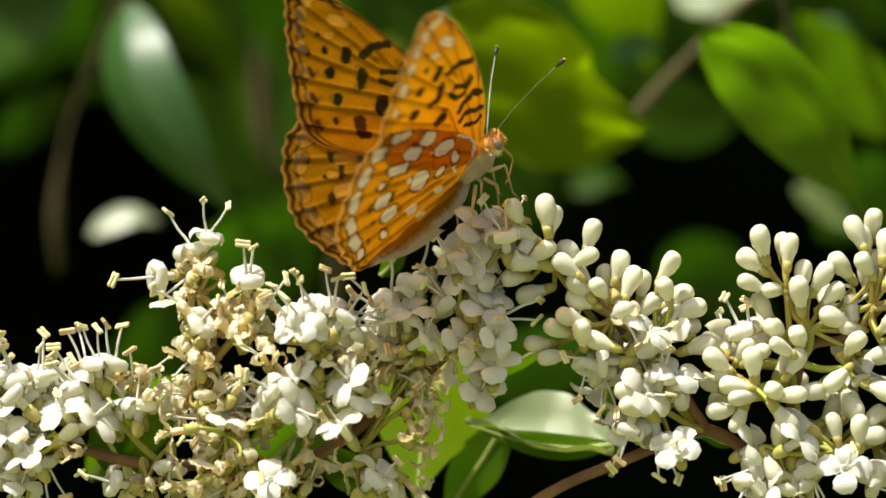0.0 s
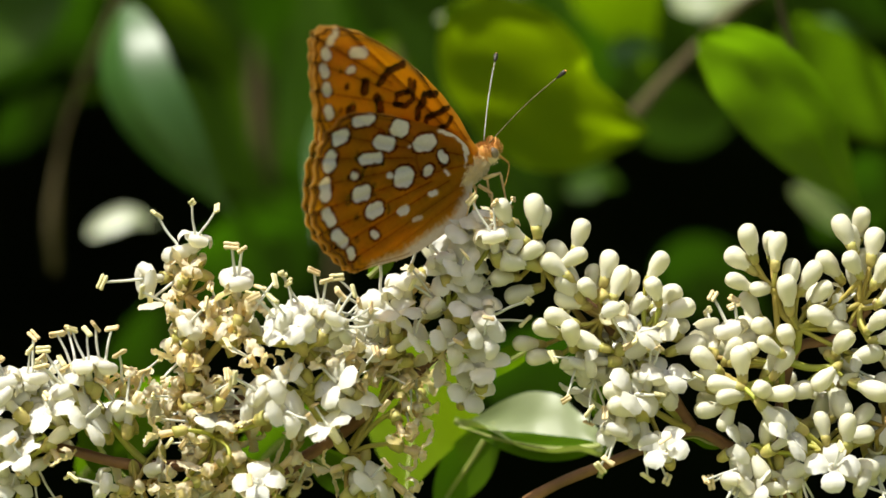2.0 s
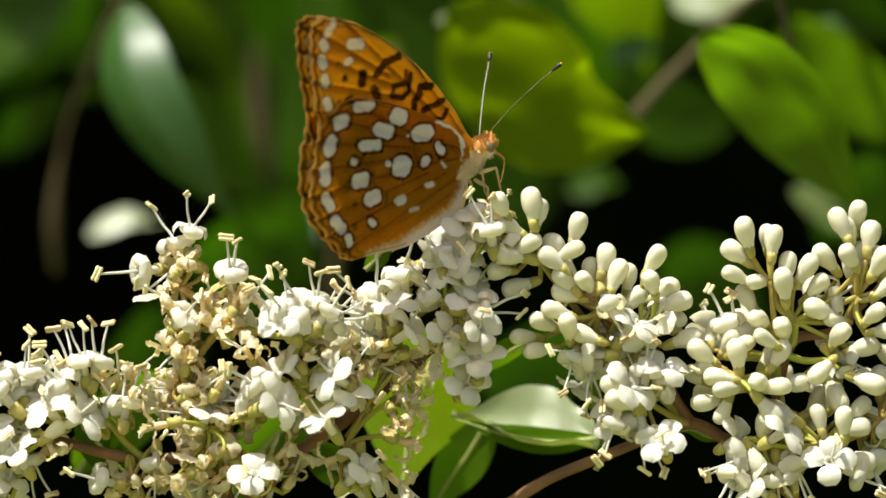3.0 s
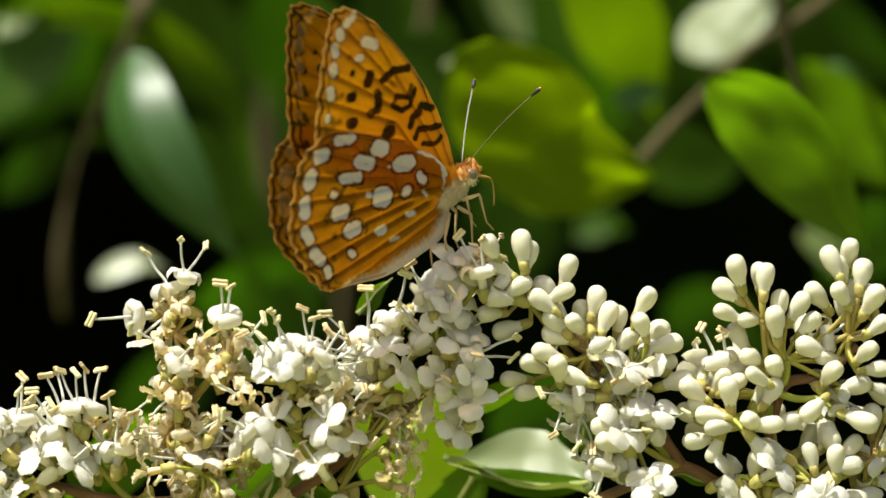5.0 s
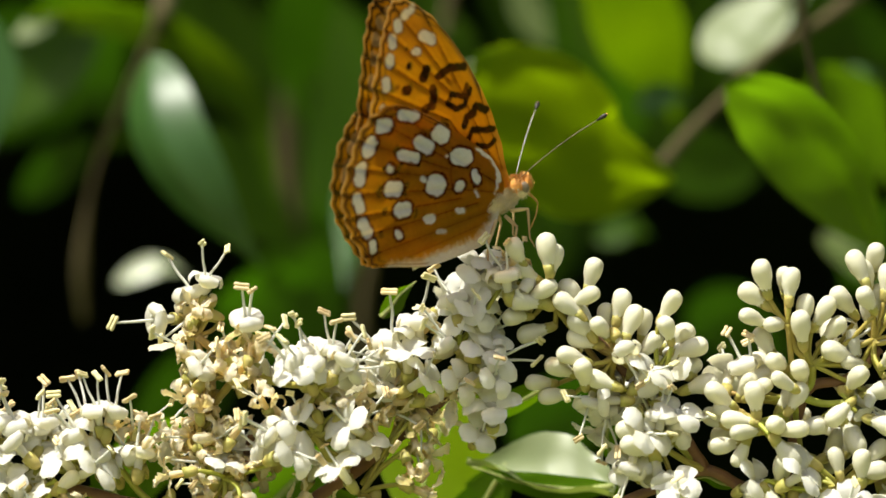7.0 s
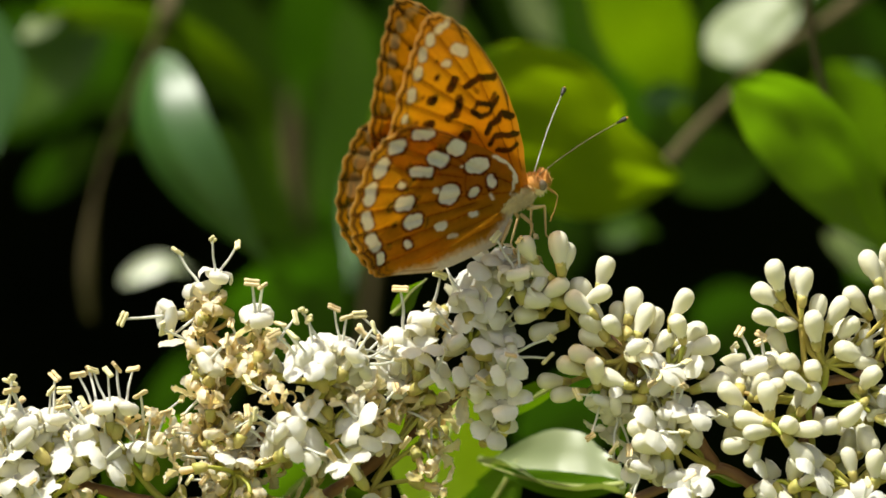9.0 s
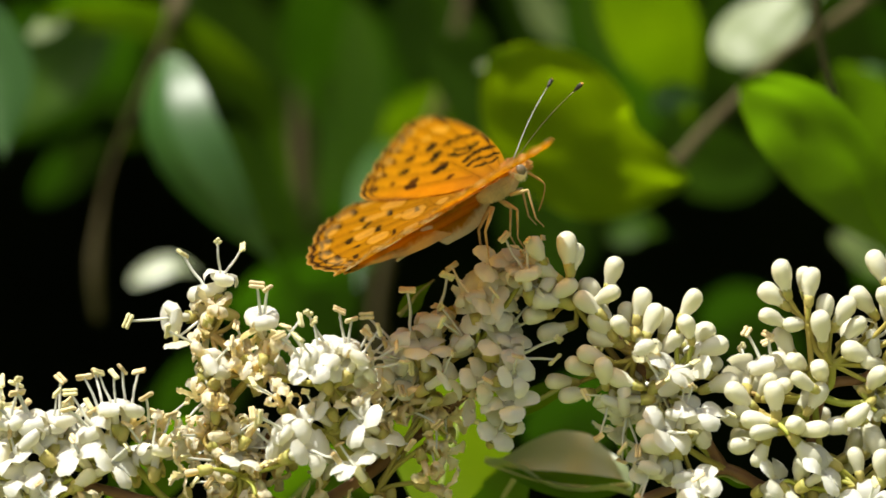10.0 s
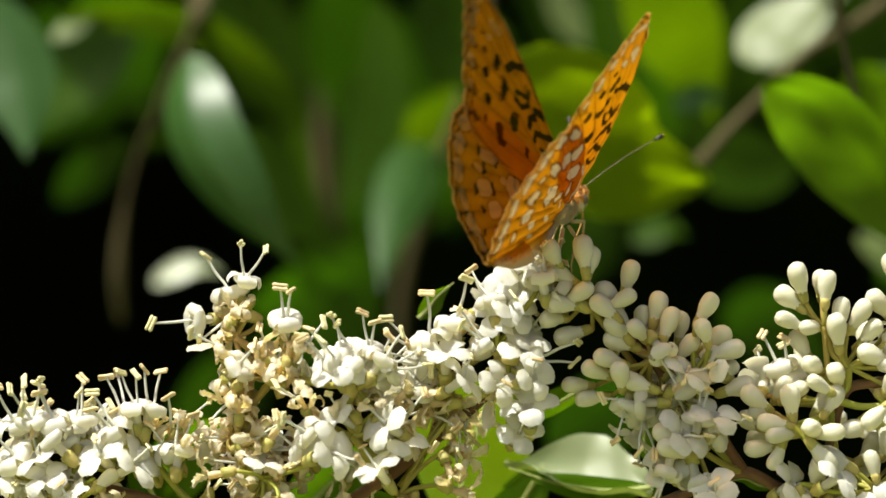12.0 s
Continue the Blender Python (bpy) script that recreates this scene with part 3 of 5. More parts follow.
def panicle(label, root_at, sprays):
    """A flower panicle: its stalks and, on each side spray, buds and flowers placed by (kind, x, z, way they point).
    Capitals face the viewer. fill: how many more stand behind. Plane of the picture in mm."""
    root = new("flower_panicle")
    base = Vector((root_at[0], root_at[1], root_at[2])) * MM
    root.location = base + UP
    stalks = []
    nodes = [Vector(root_at)]
    for node, y, items, fill in sprays:
        node = Vector((node[0], y, node[1]))
        start = min(nodes, key=lambda p: (p - node).length)
        nodes.append(node)
        bow = (start + node) / 2 + Vector((rng.uniform(-1.5, 1.5), 1, -0.8))
        line = curve_points([start, bow, node], 6)
        stalks.append(tube([p * MM - base for p in line], [(0.7 - 0.25 * i / (len(line) - 1)) * MM for i in range(len(line))], 7))
        rows = [(kind, x, z, a, None) for kind, x, z, a in items]
        for _ in range(fill):
            k, x, z, a, _d = rng.choice(rows)
            k = "o" if k in "wW" and rng.random() < 0.5 else k
            rows.append((k.lower(), x + rng.uniform(-3.5, 3.5), z + rng.uniform(-5, -0.5), a + rng.uniform(-50, 50), rng.uniform(4, 11)))
        for kind, x, z, a, back in rows:
            tilt = radians(rng.uniform(14, 55) if kind.isupper() else rng.uniform(-12, 30))
            if back is not None:
                tilt = radians(rng.uniform(-50, 30))
            if kind.isupper():
                a += rng.uniform(-70, 70)
            a = radians(a)
            d = Vector((math.cos(a) * math.cos(tilt), -math.sin(tilt), math.sin(a) * math.cos(tilt)))
            depth = y + (back if back is not None else rng.uniform(-3.0, 2.5) - (2.5 if kind.isupper() else 0))
            c = Vector((x, depth, z))
            k = kind.lower()
            foot = c - d * (2.7 if k == "b" else 0.6)
            m = along(foot * MM - base, d, rng.uniform(0, 6.28))
            if k == "b":
                add_bud(root, m)
            elif k == "o":
                add_flower(root, m, back is None and not kind.isupper())
            else:
                add_wilted(root, m)
            low = foot - d * (0.9 if k == "b" else 4.4)
            bend = (low + node) / 2 - d * 0.8
            stalks.append(tube([p * MM - base for p in curve_points([node, bend, low], 4)], [0.38 * MM] * 9, 6))
    stem = child("stem", mesh("stem", *merge(stalks), M_STEM), root)
    return tagged(root, label, "flower", "flower panicles")


panicle_a = panicle("white open flowers with tan stamens on a green stalk", (-43, 2, -33.9), [
    ((-51.3, -24.3), 0, [("o", -55.4, -17.3, 115), ("o", -50.9, -16.6, 80), ("o", -53.3, -16.3, 98), ("O", -52.6, -25.6, 90), ("o", -53.7, -23.0, 100), ("w", -52.6, -20.8, 95), ("o", -57.0, -19.8, 130)], 1),
    ((-46.0, -27.4), 0, [("o", -46.5, -23.0, 85), ("w", -45.5, -18.4, 60), ("w", -48.1, -19.3, 95), ("o", -48.4, -23.3, 120), ("w", -44.4, -21.7, 60)], 0),
    ((-62.2, -25.6), 0, [("o", -63.1, -19.8, 100), ("o", -66.4, -18.6, 112), ("o", -60.6, -21.7, 70), ("O", -59.2, -24.1, 90), ("o", -58.6, -21.0, 85), ("o", -64.8, -21.7, 120), ("O", -62.9, -28.2, 90), ("o", -66.6, -21.7, 135), ("o", -61.8, -18.2, 90)], 3),
    ((-61.8, -31.3), -1, [("O", -64.8, -35.5, 90), ("O", -63.5, -31.3, 90), ("o", -60.9, -34.3, -60), ("b", -57.2, -28.0, 40), ("w", -57.0, -32.6, -60), ("o", -66.6, -30.4, 190), ("O", -67.0, -27.8, 90)], 2),
    ((-45.7, -35.6), 0, [("o", -51.8, -35.6, 165), ("w", -48.7, -36.7, 150), ("w", -45.5, -37.2, -80), ("o", -42.2, -34.9, 268)], 0),
    ((-71.8, -27.8), 0, [("o", -69.2, -18.2, 100), ("o", -70.8, -21.7, 115), ("O", -68.8, -24.5, 90), ("o", -72.2, -19.1, 100), ("O", -70.9, -28.7, 90), ("o", -68.3, -33.0, 220), ("o", -72.7, -24.3, 130), ("o", -70.1, -36.5, 240)], 3)])

panicle_b = panicle("white and withering cream flowers crowded on branching stalks", (-26.5, 3, -40), [
    ((-37.8, -6.9), 0, [("o", -45.2, -4.4, 184), ("o", -38.9, 1.1, 105), ("o", -36.2, 2.9, 75), ("w", -38.7, -2.5, 160), ("w", -36.8, -1.8, 60), ("w", -39.6, -4.3, 215)], 0),
    ((-31.3, -12.5), 0, [("o", -30.0, -3.2, 90), ("w", -41.1, -7.3, 120), ("w", -39.6, -10.0, 170), ("o", -36.2, -10.8, 40), ("w", -34.2, -7.1, 110), ("w", -29.1, -7.3, 80), ("w", -27.2, -7.9, 60), ("w", -30.8, -10.4, 90), ("w", -28.9, -12.5, 60), ("w", -34.8, -11.2, 140), ("w", -32.6, -8.6, 100)], 3),
    ((-38.3, -21.7), 0, [("w", -40.4, -14.9, 150), ("w", -39.7, -17.3, 230), ("w", -37.1, -15.8, 90), ("w", -42.2, -21.7, 170), ("w", -39.4, -21.9, 160), ("w", -37.8, -19.1, 100), ("w", -33.6, -19.3, 60), ("w", -34.3, -22.1, 30), ("w", -30.8, -20.0, 60), ("w", -41.1, -26.1, 190), ("w", -37.4, -26.5, 200), ("O", -33.5, -25.6, 90), ("w", -35.9, -17.3, 80)], 5),
    ((-19.3, -14.3), -5, [("o", -24.3, -10.0, 150), ("o", -22.8, -9.1, 125), ("o", -19.9, -7.9, 96), ("o", -16.9, -7.6, 86), ("o", -14.6, -9.3, 60), ("o", -12.9, -11.4, 30), ("O", -18.0, -10.4, 90), ("O", -22.3, -11.4, 90), ("o", -21.3, -10.4, 110), ("o", -16.0, -11.7, 60)], 1),
    ((-19.5, -21.7), -4, [("O", -22.1, -18.6, 90), ("O", -22.1, -23.9, 90), ("O", -15.0, -19.8, 90), ("O", -12.4, -21.9, 90), ("w", -20.8, -16.0, 120), ("w", -14.1, -16.5, 60), ("w", -11.2, -15.4, 30), ("w", -16.0, -17.3, 90), ("O", -16.0, -26.2, 90), ("o", -27.4, -21.0, 150), ("w", -11.2, -19.3, 30), ("w", -10.5, -22.6, 0), ("w", -26.5, -17.3, 140), ("w", -28.2, -15.6, 120), ("O", -24.7, -21.7, 90)], 4),
    ((-33.5, -28.7), -1, [("w", -42.2, -28.2, 190), ("w", -36.9, -29.7, 180), ("w", -35.0, -31.5, 200), ("w", -38.5, -32.3, 190), ("w", -36.8, -35.6, 205), ("w", -39.6, -36.7, 200), ("w", -43.0, -37.6, 200), ("b", -30.7, -32.0, 100), ("w", -30.0, -26.2, 60), ("w", -27.4, -29.7, -60), ("w", -35.2, -34.1, 210), ("w", -31.7, -25.2, 100), ("o", -28.9, -23.9, 165)], 5),
    ((-27.4, -33.9), -1, [("O", -26.3, -34.9, 90), ("w", -24.6, -36.7, -60), ("w", -30.0, -36.7, -100), ("w", -23.0, -35.6, -30), ("w", -28.2, -38.1, -90), ("w", -20.8, -31.3, 40), ("w", -33.5, -37.4, 220), ("w", -31.3, -30.4, 120)], 3),
    ((-12.5, -31.3), 0, [("O", -9.5, -34.1, 90), ("O", -7.1, -35.8, 90), ("w", -3.7, -37.6, -40), ("w", -3.4, -21.0, -90), ("w", -4.0, -24.5, -80), ("w", -1.2, -25.6, -20), ("w", -4.3, -28.8, -70), ("w", -1.7, -31.3, -20), ("o", -11.2, -36.5, -100), ("w", -16.0, -33.9, 200)], 1)])

panicle_c = panicle("white flowers and buds on which the butterfly stands", (-12.5, 5, -30.4), [
    ((-6.0, -13.9), 1, [("o", -10.8, -8.5, 150), ("o", -8.2, -6.2, 112), ("o", -4.0, -3.6, 95), ("O", -5.4, -8.8, 90), ("O", -9.4, -13.2, 90), ("O", -2.1, -13.2, 90), ("o", -10.1, -10.8, 170), ("w", -1.2, -4.4, 50)], 1),
    ((2.4, -8.6), 1, [("o", 1.4, -0.6, 102), ("O", 3.8, 0.1, 82), ("O", 5.9, 3.4, 92), ("O", 5.3, -2.5, 90), ("b", 0.5, -9.1, 200), ("o", -0.3, -6.9, 140), ("O", 8.4, 4.0, 80), ("w", 10.5, 4.9, 70), ("O", 2.7, -2.5, 90)], 1),
    ((4.4, -11.2), 0, [("O", 6.8, -8.6, 90), ("O", 8.5, -13.0, 90), ("O", 7.3, -17.3, 90), ("O", 6.2, -21.5, 90), ("O", 3.1, -14.0, 90), ("o", 9.7, -10.4, 0), ("o", 8.4, -5.6, 30), ("O", 5.8, -6.0, 90), ("w", 1.4, -17.3, -90)], 1),
    ((-6.0, -17.3), 1, [("w", -1.9, -19.8, -60), ("w", -7.3, -19.8, -60), ("w", -5.4, -21.7, -90), ("w", -8.2, -17.3, 180), ("w", -3.0, -17.3, 60)], 1)])

panicle_d = panicle("cream closed buds and a few white flowers on green stalks", (40.6, 5, -28.2), [
    ((15.5, -0.8), -1, [("b", 10.8, 6.0, 120), ("b", 15.8, 5.5, 97), ("b", 16.9, 4.6, 77), ("B", 12.3, 2.5, 90), ("b", 9.2, 0.5, 176), ("B", 15.3, -0.3, 90), ("b", 12.3, -2.1, 172), ("b", 10.5, -4.4, 180), ("b", 13.8, -6.9, 198), ("o", 9.2, 3.1, 100), ("o", 11.4, 0.1, 150)], 2),
    ((21.9, -5.1), 0, [("b", 22.9, 2.5, 75), ("B", 22.0, -1.2, 90), ("b", 19.9, -1.2, 120), ("b", 21.4, -5.1, 120), ("b", 18.8, -2.5, 140)], 1),
    ((26.2, -10.4), -1, [("b", 27.3, -2.4, 75), ("b", 28.9, -5.1, 70), ("B", 24.0, -6.0, 90), ("b", 21.3, -6.0, 130), ("b", 24.9, -4.4, 100), ("b", 21.0, -8.0, 165), ("b", 19.5, -10.5, 160), ("b", 17.5, -12.3, 160), ("B", 21.4, -13.0, 90), ("b", 14.3, -14.5, 174), ("b", 16.6, -16.6, 185), ("o", 28.4, -10.8, -60), ("b", 31.9, -8.6, 50)], 2),
    ((33.2, -13.8), 0, [("b", 34.8, -2.5, 58), ("B", 34.1, -5.8, 90), ("b", 38.0, -9.3, 15), ("b", 38.4, -12.1, 35), ("b", 36.0, -7.6, 40), ("O", 34.5, -12.1, 90), ("O", 31.9, -12.1, 90), ("b", 39.7, -14.9, 20), ("o", 30.6, -13.8, 120), ("b", 31.0, -5.1, 80)], 1),
    ((27.5, -15.6), 1, [("o", 21.9, -19.1, -110), ("o", 26.7, -16.0, -30), ("o", 23.6, -17.3, 180), ("o", 25.3, -20.8, -80), ("o", 31.0, -17.3, -60), ("b", 24.0, -14.3, 160)], 2),
    ((33.2, -24.3), -1, [("O", 31.4, -21.7, 90), ("O", 28.4, -26.5, 90), ("b", 28.8, -22.6, 140), ("O", 35.4, -30.0, 90), ("b", 35.8, -21.7, 60), ("o", 37.5, -21.7, 20), ("o", 28.0, -29.1, -110), ("o", 33.2, -30.4, -80), ("o", 33.6, -18.6, 80), ("O", 36.2, -18.6, 90), ("B", 29.7, -24.3, 90)], 1)])

panicle_f = panicle("cream closed buds crowded on branching green stalks", (57.1, 6, -40), [
    ((52.8, -6), -1, [("b", 48.9, 1.0, 107), ("b", 52.3, 1.0, 97), ("b", 53.1, 0.1, 87), ("b", 47.3, -1.7, 143), ("b", 47.1, -5.1, 152), ("b", 50.6, -6.4, 190), ("b", 55.4, -4.0, 86)], 0),
    ((56.7, -12.5), 0, [("b", 58.4, -4.4, 56), ("b", 60.2, -6.7, 52), ("b", 61.5, -2.7, 130), ("B", 64.5, -2.1, 90), ("b", 60.6, -10.8, 160), ("b", 62.4, -12.1, 170), ("o", 64.1, -8.6, 10), ("b", 54.7, -6.9, 100)], 4),
    ((66.3, -8.6), 1, [("b", 63.7, 2.5, 115), ("b", 65.1, 1.4, 108), ("b", 66.5, 3.8, 85), ("b", 67.2, -1.7, 100), ("b", 65.8, -4.3, 95), ("B", 63.2, -14.5, 90), ("b", 68.5, 1.0, 80), ("b", 69.8, -3.4, 60), ("b", 71.1, -6.9, 40), ("B", 68.5, -11.2, 90), ("b", 71.1, -13.8, 10)], 2),
    ((54.5, -17.3), 1, [("o", 46.0, -11.4, 110), ("B", 51.0, -12.1, 90), ("B", 54.7, -13.4, 90), ("B", 46.7, -15.4, 90), ("B", 51.5, -14.9, 90), ("B", 48.6, -16.0, 90), ("b", 53.0, -17.3, 60), ("b", 54.4, -17.3, 57), ("b", 49.3, -8.6, 120), ("o", 47.6, -13.0, 100)], 5),
    ((48, -21.3), -2, [("b", 42.2, -17.3, 142), ("b", 42.8, -19.2, 165), ("b", 44.7, -21.0, 172), ("b", 42.8, -25.0, 190), ("b", 45.4, -26.7, 248), ("B", 50.8, -21.7, 90), ("b", 53.4, -22.3, 10), ("b", 57.1, -21.9, 15), ("b", 52.3, -26.0, -48), ("b", 47.6, -17.3, 95), ("b", 45.8, -22.6, 180)], 4),
    ((62.4, -18.2), 0, [("b", 60.4, -20.1, 222), ("b", 62.8, -23.6, -60), ("b", 67.2, -16.5, 20), ("b", 67.6, -21.7, -20), ("o", 65.8, -19.1, -30)], 3),
    ((60.6, -31.3), -1, [("b", 62.8, -23.9, 68), ("b", 60.2, -26.7, 100), ("b", 63.8, -27.6, 95), ("b", 66.3, -28.8, 12), ("b", 66.7, -25.9, 40), ("O", 55.4, -28.7, 90), ("O", 61.5, -33.4, 90), ("o", 57.1, -35.6, -70), ("b", 66.3, -33.9, -10), ("o", 67.6, -36.5, -20), ("b", 54.5, -26.5, 150)], 3),
    ((51.5, -31.3), -1, [("O", 48.4, -30.0, 90), ("o", 46.7, -34.3, 200), ("o", 54.1, -34.8, -60), ("O", 49.3, -37.2, 90), ("o", 54.5, -37.8, -80), ("b", 53.7, -33.0, -40), ("b", 51.9, -28.7, 80), ("b", 50.6, -33.9, -60), ("o", 46.7, -37.4, -120)], 1),
    ((70.2, -27.8), 1, [("b", 70.2, -21.7, 90), ("b", 72.8, -24.3, 60), ("o", 71.1, -30.4, -40), ("b", 73.7, -19.1, 60), ("o", 69.3, -35.6, -70), ("b", 72.8, -31.3, 0)], 2)])

# ---- the near branch with its leaves ----
near_branch = branch("privet_branch", "brown twig with bright green leaves below the flowers", (40.6, 5, -28.2),
    [([(x, y, z) for (x, z), y in zip([(10.1, -42.6), (18.8, -37.2), (26.7, -33.7), (34.5, -30.4), (40.6, -28), (45.8, -30.4), (51.9, -34.8), (57.1, -40)], (14, 12, 9, 7, 5, 5, 6, 6))], (0.9, 0.85, 0.85, 1.0, 1.0)),
     ([(x, y, z) for (x, z), y in zip([(-7.3, -83.5), (-2.1, -64.4), (4, -50.4), (10.1, -42.6)], (420, 200, 60, 14))], (2.6, 2.0, 1.4, 0.9)),
     ([(x, y, z) for (x, z), y in zip([(-26.5, -83.5), (-27.3, -61.8), (-27.3, -48.7), (-27.3, -42.6)], (420, 180, 40, 8))], (2.6, 2.0, 1.5, 1.2)),
     ([(x, y, z) for (x, z), y in zip([(60.6, -83.5), (59.8, -61.8), (58.4, -48.7), (57.1, -40)], (420, 180, 40, 6))], (2.6, 2.0, 1.4, 1.0)),
     ([(x, y, z) for (x, z), y in zip([(40.6, -28), (36.2, -20.8), (33.2, -14.3), (29.3, -13.8), (26.2, -10.4), (21.9, -5.6), (18.8, -4.3)], (5, 4, 2, 2, 1, 1, 1))], (1.0, 0.9, 0.75, 0.6)),
     ([(x, y, z) for (x, z), y in zip([(51.9, -34.8), (53.7, -26), (56.3, -15.6), (62.4, -13.8), (67.6, -9.1)], (6, 4, 3, 2, 2))], (0.9, 0.85, 0.7)),
     ([(x, y, z) for (x, z), y in zip([(-26.5, -40), (-31.7, -33.9), (-43, -33.5), (-49.1, -32.8), (-57.8, -30.6), (-63.1, -31.3)], (3, 3, 3, 2, 2, 2))], (1.3, 1.0, 0.9, 0.7)),
     ([(x, y, z) for (x, z), y in zip([(-30.8, -41.7), (-32.1, -33.9), (-30.8, -27.8), (-29.5, -22.6)], (3, 3, 3, 2))], (1.2, 1.0, 0.8)),
     ([(x, y, z) for (x, z), y in zip([(-27.3, -42.6), (-23, -34.8), (-14.3, -28.7), (-5.6, -21.7), (1.4, -15.6), (5.7, -10.4)], (8, 6, 5, 4, 3, 2))], (1.2, 1.0, 0.9, 0.7))],
    [(M_LEAF_PAINTED_SHEEN, [(27.3, -32.3), (19.7, -31.6), (11.8, -29.9), (3.7, -27.4)], 16.5, (25, 29), dict(fold=0.62, lean=1.12, wave=0.12)),
     # Lower half of that leaf as a lime strip, its backlight in the colour
     (M_LEAF_LIME, [(27.0, -31.3), (19.7, -31.8), (11.9, -30.6), (4.4, -28.2)], 4.6, (23, 25), dict(fold=0.2, lean=0.2, wave=0.05)),
     (M_LEAF_LIT, [(2.6, -15.0), (-0.6, -22.4), (-3.2, -30.4), (-4.4, -41.4)], 23.5, (66, 24), dict(fold=0.1, lean=0.45)),
     (M_LEAF_LIME, [(10.1, -27.8), (6.6, -33.9), (3.1, -39.1), (-0.3, -45.2)], 9.0, (30, 40), dict(fold=0.15, lean=0.3)),
     (M_LEAF, [(17.1, -14.7), (12.7, -17.3), (8.4, -19.5), (3.1, -21.7)], 5.0, (16, 22), dict(fold=-0.3, lean=-0.6)),
     (M_LEAF_LIME, [(28.4, -17.3), (26.2, -20.8), (25.8, -24.3), (27.1, -28.7)], 4.0, (14, 16), dict(fold=0.2, lean=0.2)),
     (M_LEAF_LIME, [(26.2, -35.6), (26.8, -33.9), (27.5, -31.3), (27.1, -28.7)], 2.0, (9, 9), dict(fold=0.3, lean=0.2)),
     (M_LEAF_LIME, [(-9.9, -4.3), (-8.2, -2.5), (-6.9, -0.8), (-4.3, 1.4)], 3.6, (14, 14), dict(fold=0.2, lean=0.3)),
     (M_LEAF, [(-55.2, -26), (-52.6, -31.3), (-50, -34.8), (-45.6, -38.2)], 7.0, (16, 20), dict(fold=0.2, lean=-0.3)),
     (M_LEAF_LIME, [(-58.7, -38.2), (-52.6, -30.4), (-46.5, -24.7), (-38.7, -21.7)], 13.0, (50, 58), dict(fold=0.2, lean=0.5)),
     (M_LEAF_LIME, [(-33.4, -42.6), (-27.3, -33.9), (-21.3, -29.1), (-14.3, -26.5)], 13.0, (42, 50), dict(fold=0.2, lean=0.4)),
     (M_LEAF, [(-19.5, -31.3), (-16, -34.8), (-11.7, -37.4), (-7.3, -40)], 7.0, (14, 20), dict(fold=0.2, lean=-0.4)),
     (M_LEAF_LIME, [(45.8, -30.4), (43.2, -30), (41, -29.1), (38.8, -29.5)], 2.5, (6, 6), dict(fold=0.2, lean=0.3))])


# ---- the butterfly ----
def outline(points, steps=14):
    """A closed smooth line through (u, v) points."""
    p = np.array(points, float)
    out = []
    for i in range(len(p)):
        a, b, c, d = p[i - 1], p[i], p[(i + 1) % len(p)], p[(i + 2) % len(p)]
        for s in range(steps):
            t = s / steps
            out.append(0.5 * (2 * b + (c - a) * t + (2 * a - 5 * b + 4 * c - d) * t * t + (3 * b - a - 3 * c + d) * t ** 3))
    return np.array(out)


def bar_distance(q, bars):
    """The distance of points q from the nearest of some round-ended bars (u1, v1, u2, v2, radius), below 0 inside."""
    best = np.full(len(q), 99.0)
    for u1, v1, u2, v2, r in bars:
        a, b = np.array((u1, v1)), np.array((u2, v2))
        ab = b - a
        t = np.clip((q - a) @ ab / (ab @ ab + 1e-9), 0, 1)
        best = np.minimum(best, np.linalg.norm(q - a - t[:, None] * ab, axis=1) - r)
    return best


def cover(col, dist, rgb, soft=0.12):
    k = np.clip(0.5 - dist / (2 * soft), 0, 1)[:, None]
    return col * (1 - k) + np.array(rgb) * k


def blot(q, scale, seed):
    return np.array([noise.noise(Vector((u * scale, v * scale, seed))) for u, v in q])


FORE = [(4.6, -0.5), (5.2, 2.5), (5.4, 6), (5.2, 10.5), (4.7, 14.5), (3.9, 18.8), (2.6, 23.5), (1.0, 27.8), (-0.9, 31.8), (-3.0, 34.8), (-5.1, 36.8), (-6.9, 37.3), (-8.2, 36.5), (-9.6, 34.6),
        (-11.1, 32.5), (-12.7, 29.9), (-14.5, 26.9), (-16.1, 23.9), (-17.6, 20.8), (-18.2, 18.0), (-17.2, 15.2), (-14.2, 11.8), (-9.8, 7.8), (-3.0, 3.0)]
HIND = [(3.4, 0.0), (3.0, 3.6), (1.2, 7.1), (-2.0, 10.8), (-5.2, 14.0), (-8.0, 16.8), (-10.6, 18.9), (-13.3, 20.7), (-16.1, 21.4), (-19.2, 20.9), (-21.3, 19.6), (-23.3, 17.5), (-25.1, 14.9), (-26.7, 12.1), (-27.4, 9.5), (-27.3, 6.7),
        (-26.6, 3.7), (-25.5, 0.7), (-24.7, -1.3), (-23.9, -2.0), (-21.6, -2.8), (-18.0, -4.2), (-14.6, -5.3), (-10.4, -5.9), (-6.0, -6.2), (-2.9, -6.2), (0.0, -4.6)]
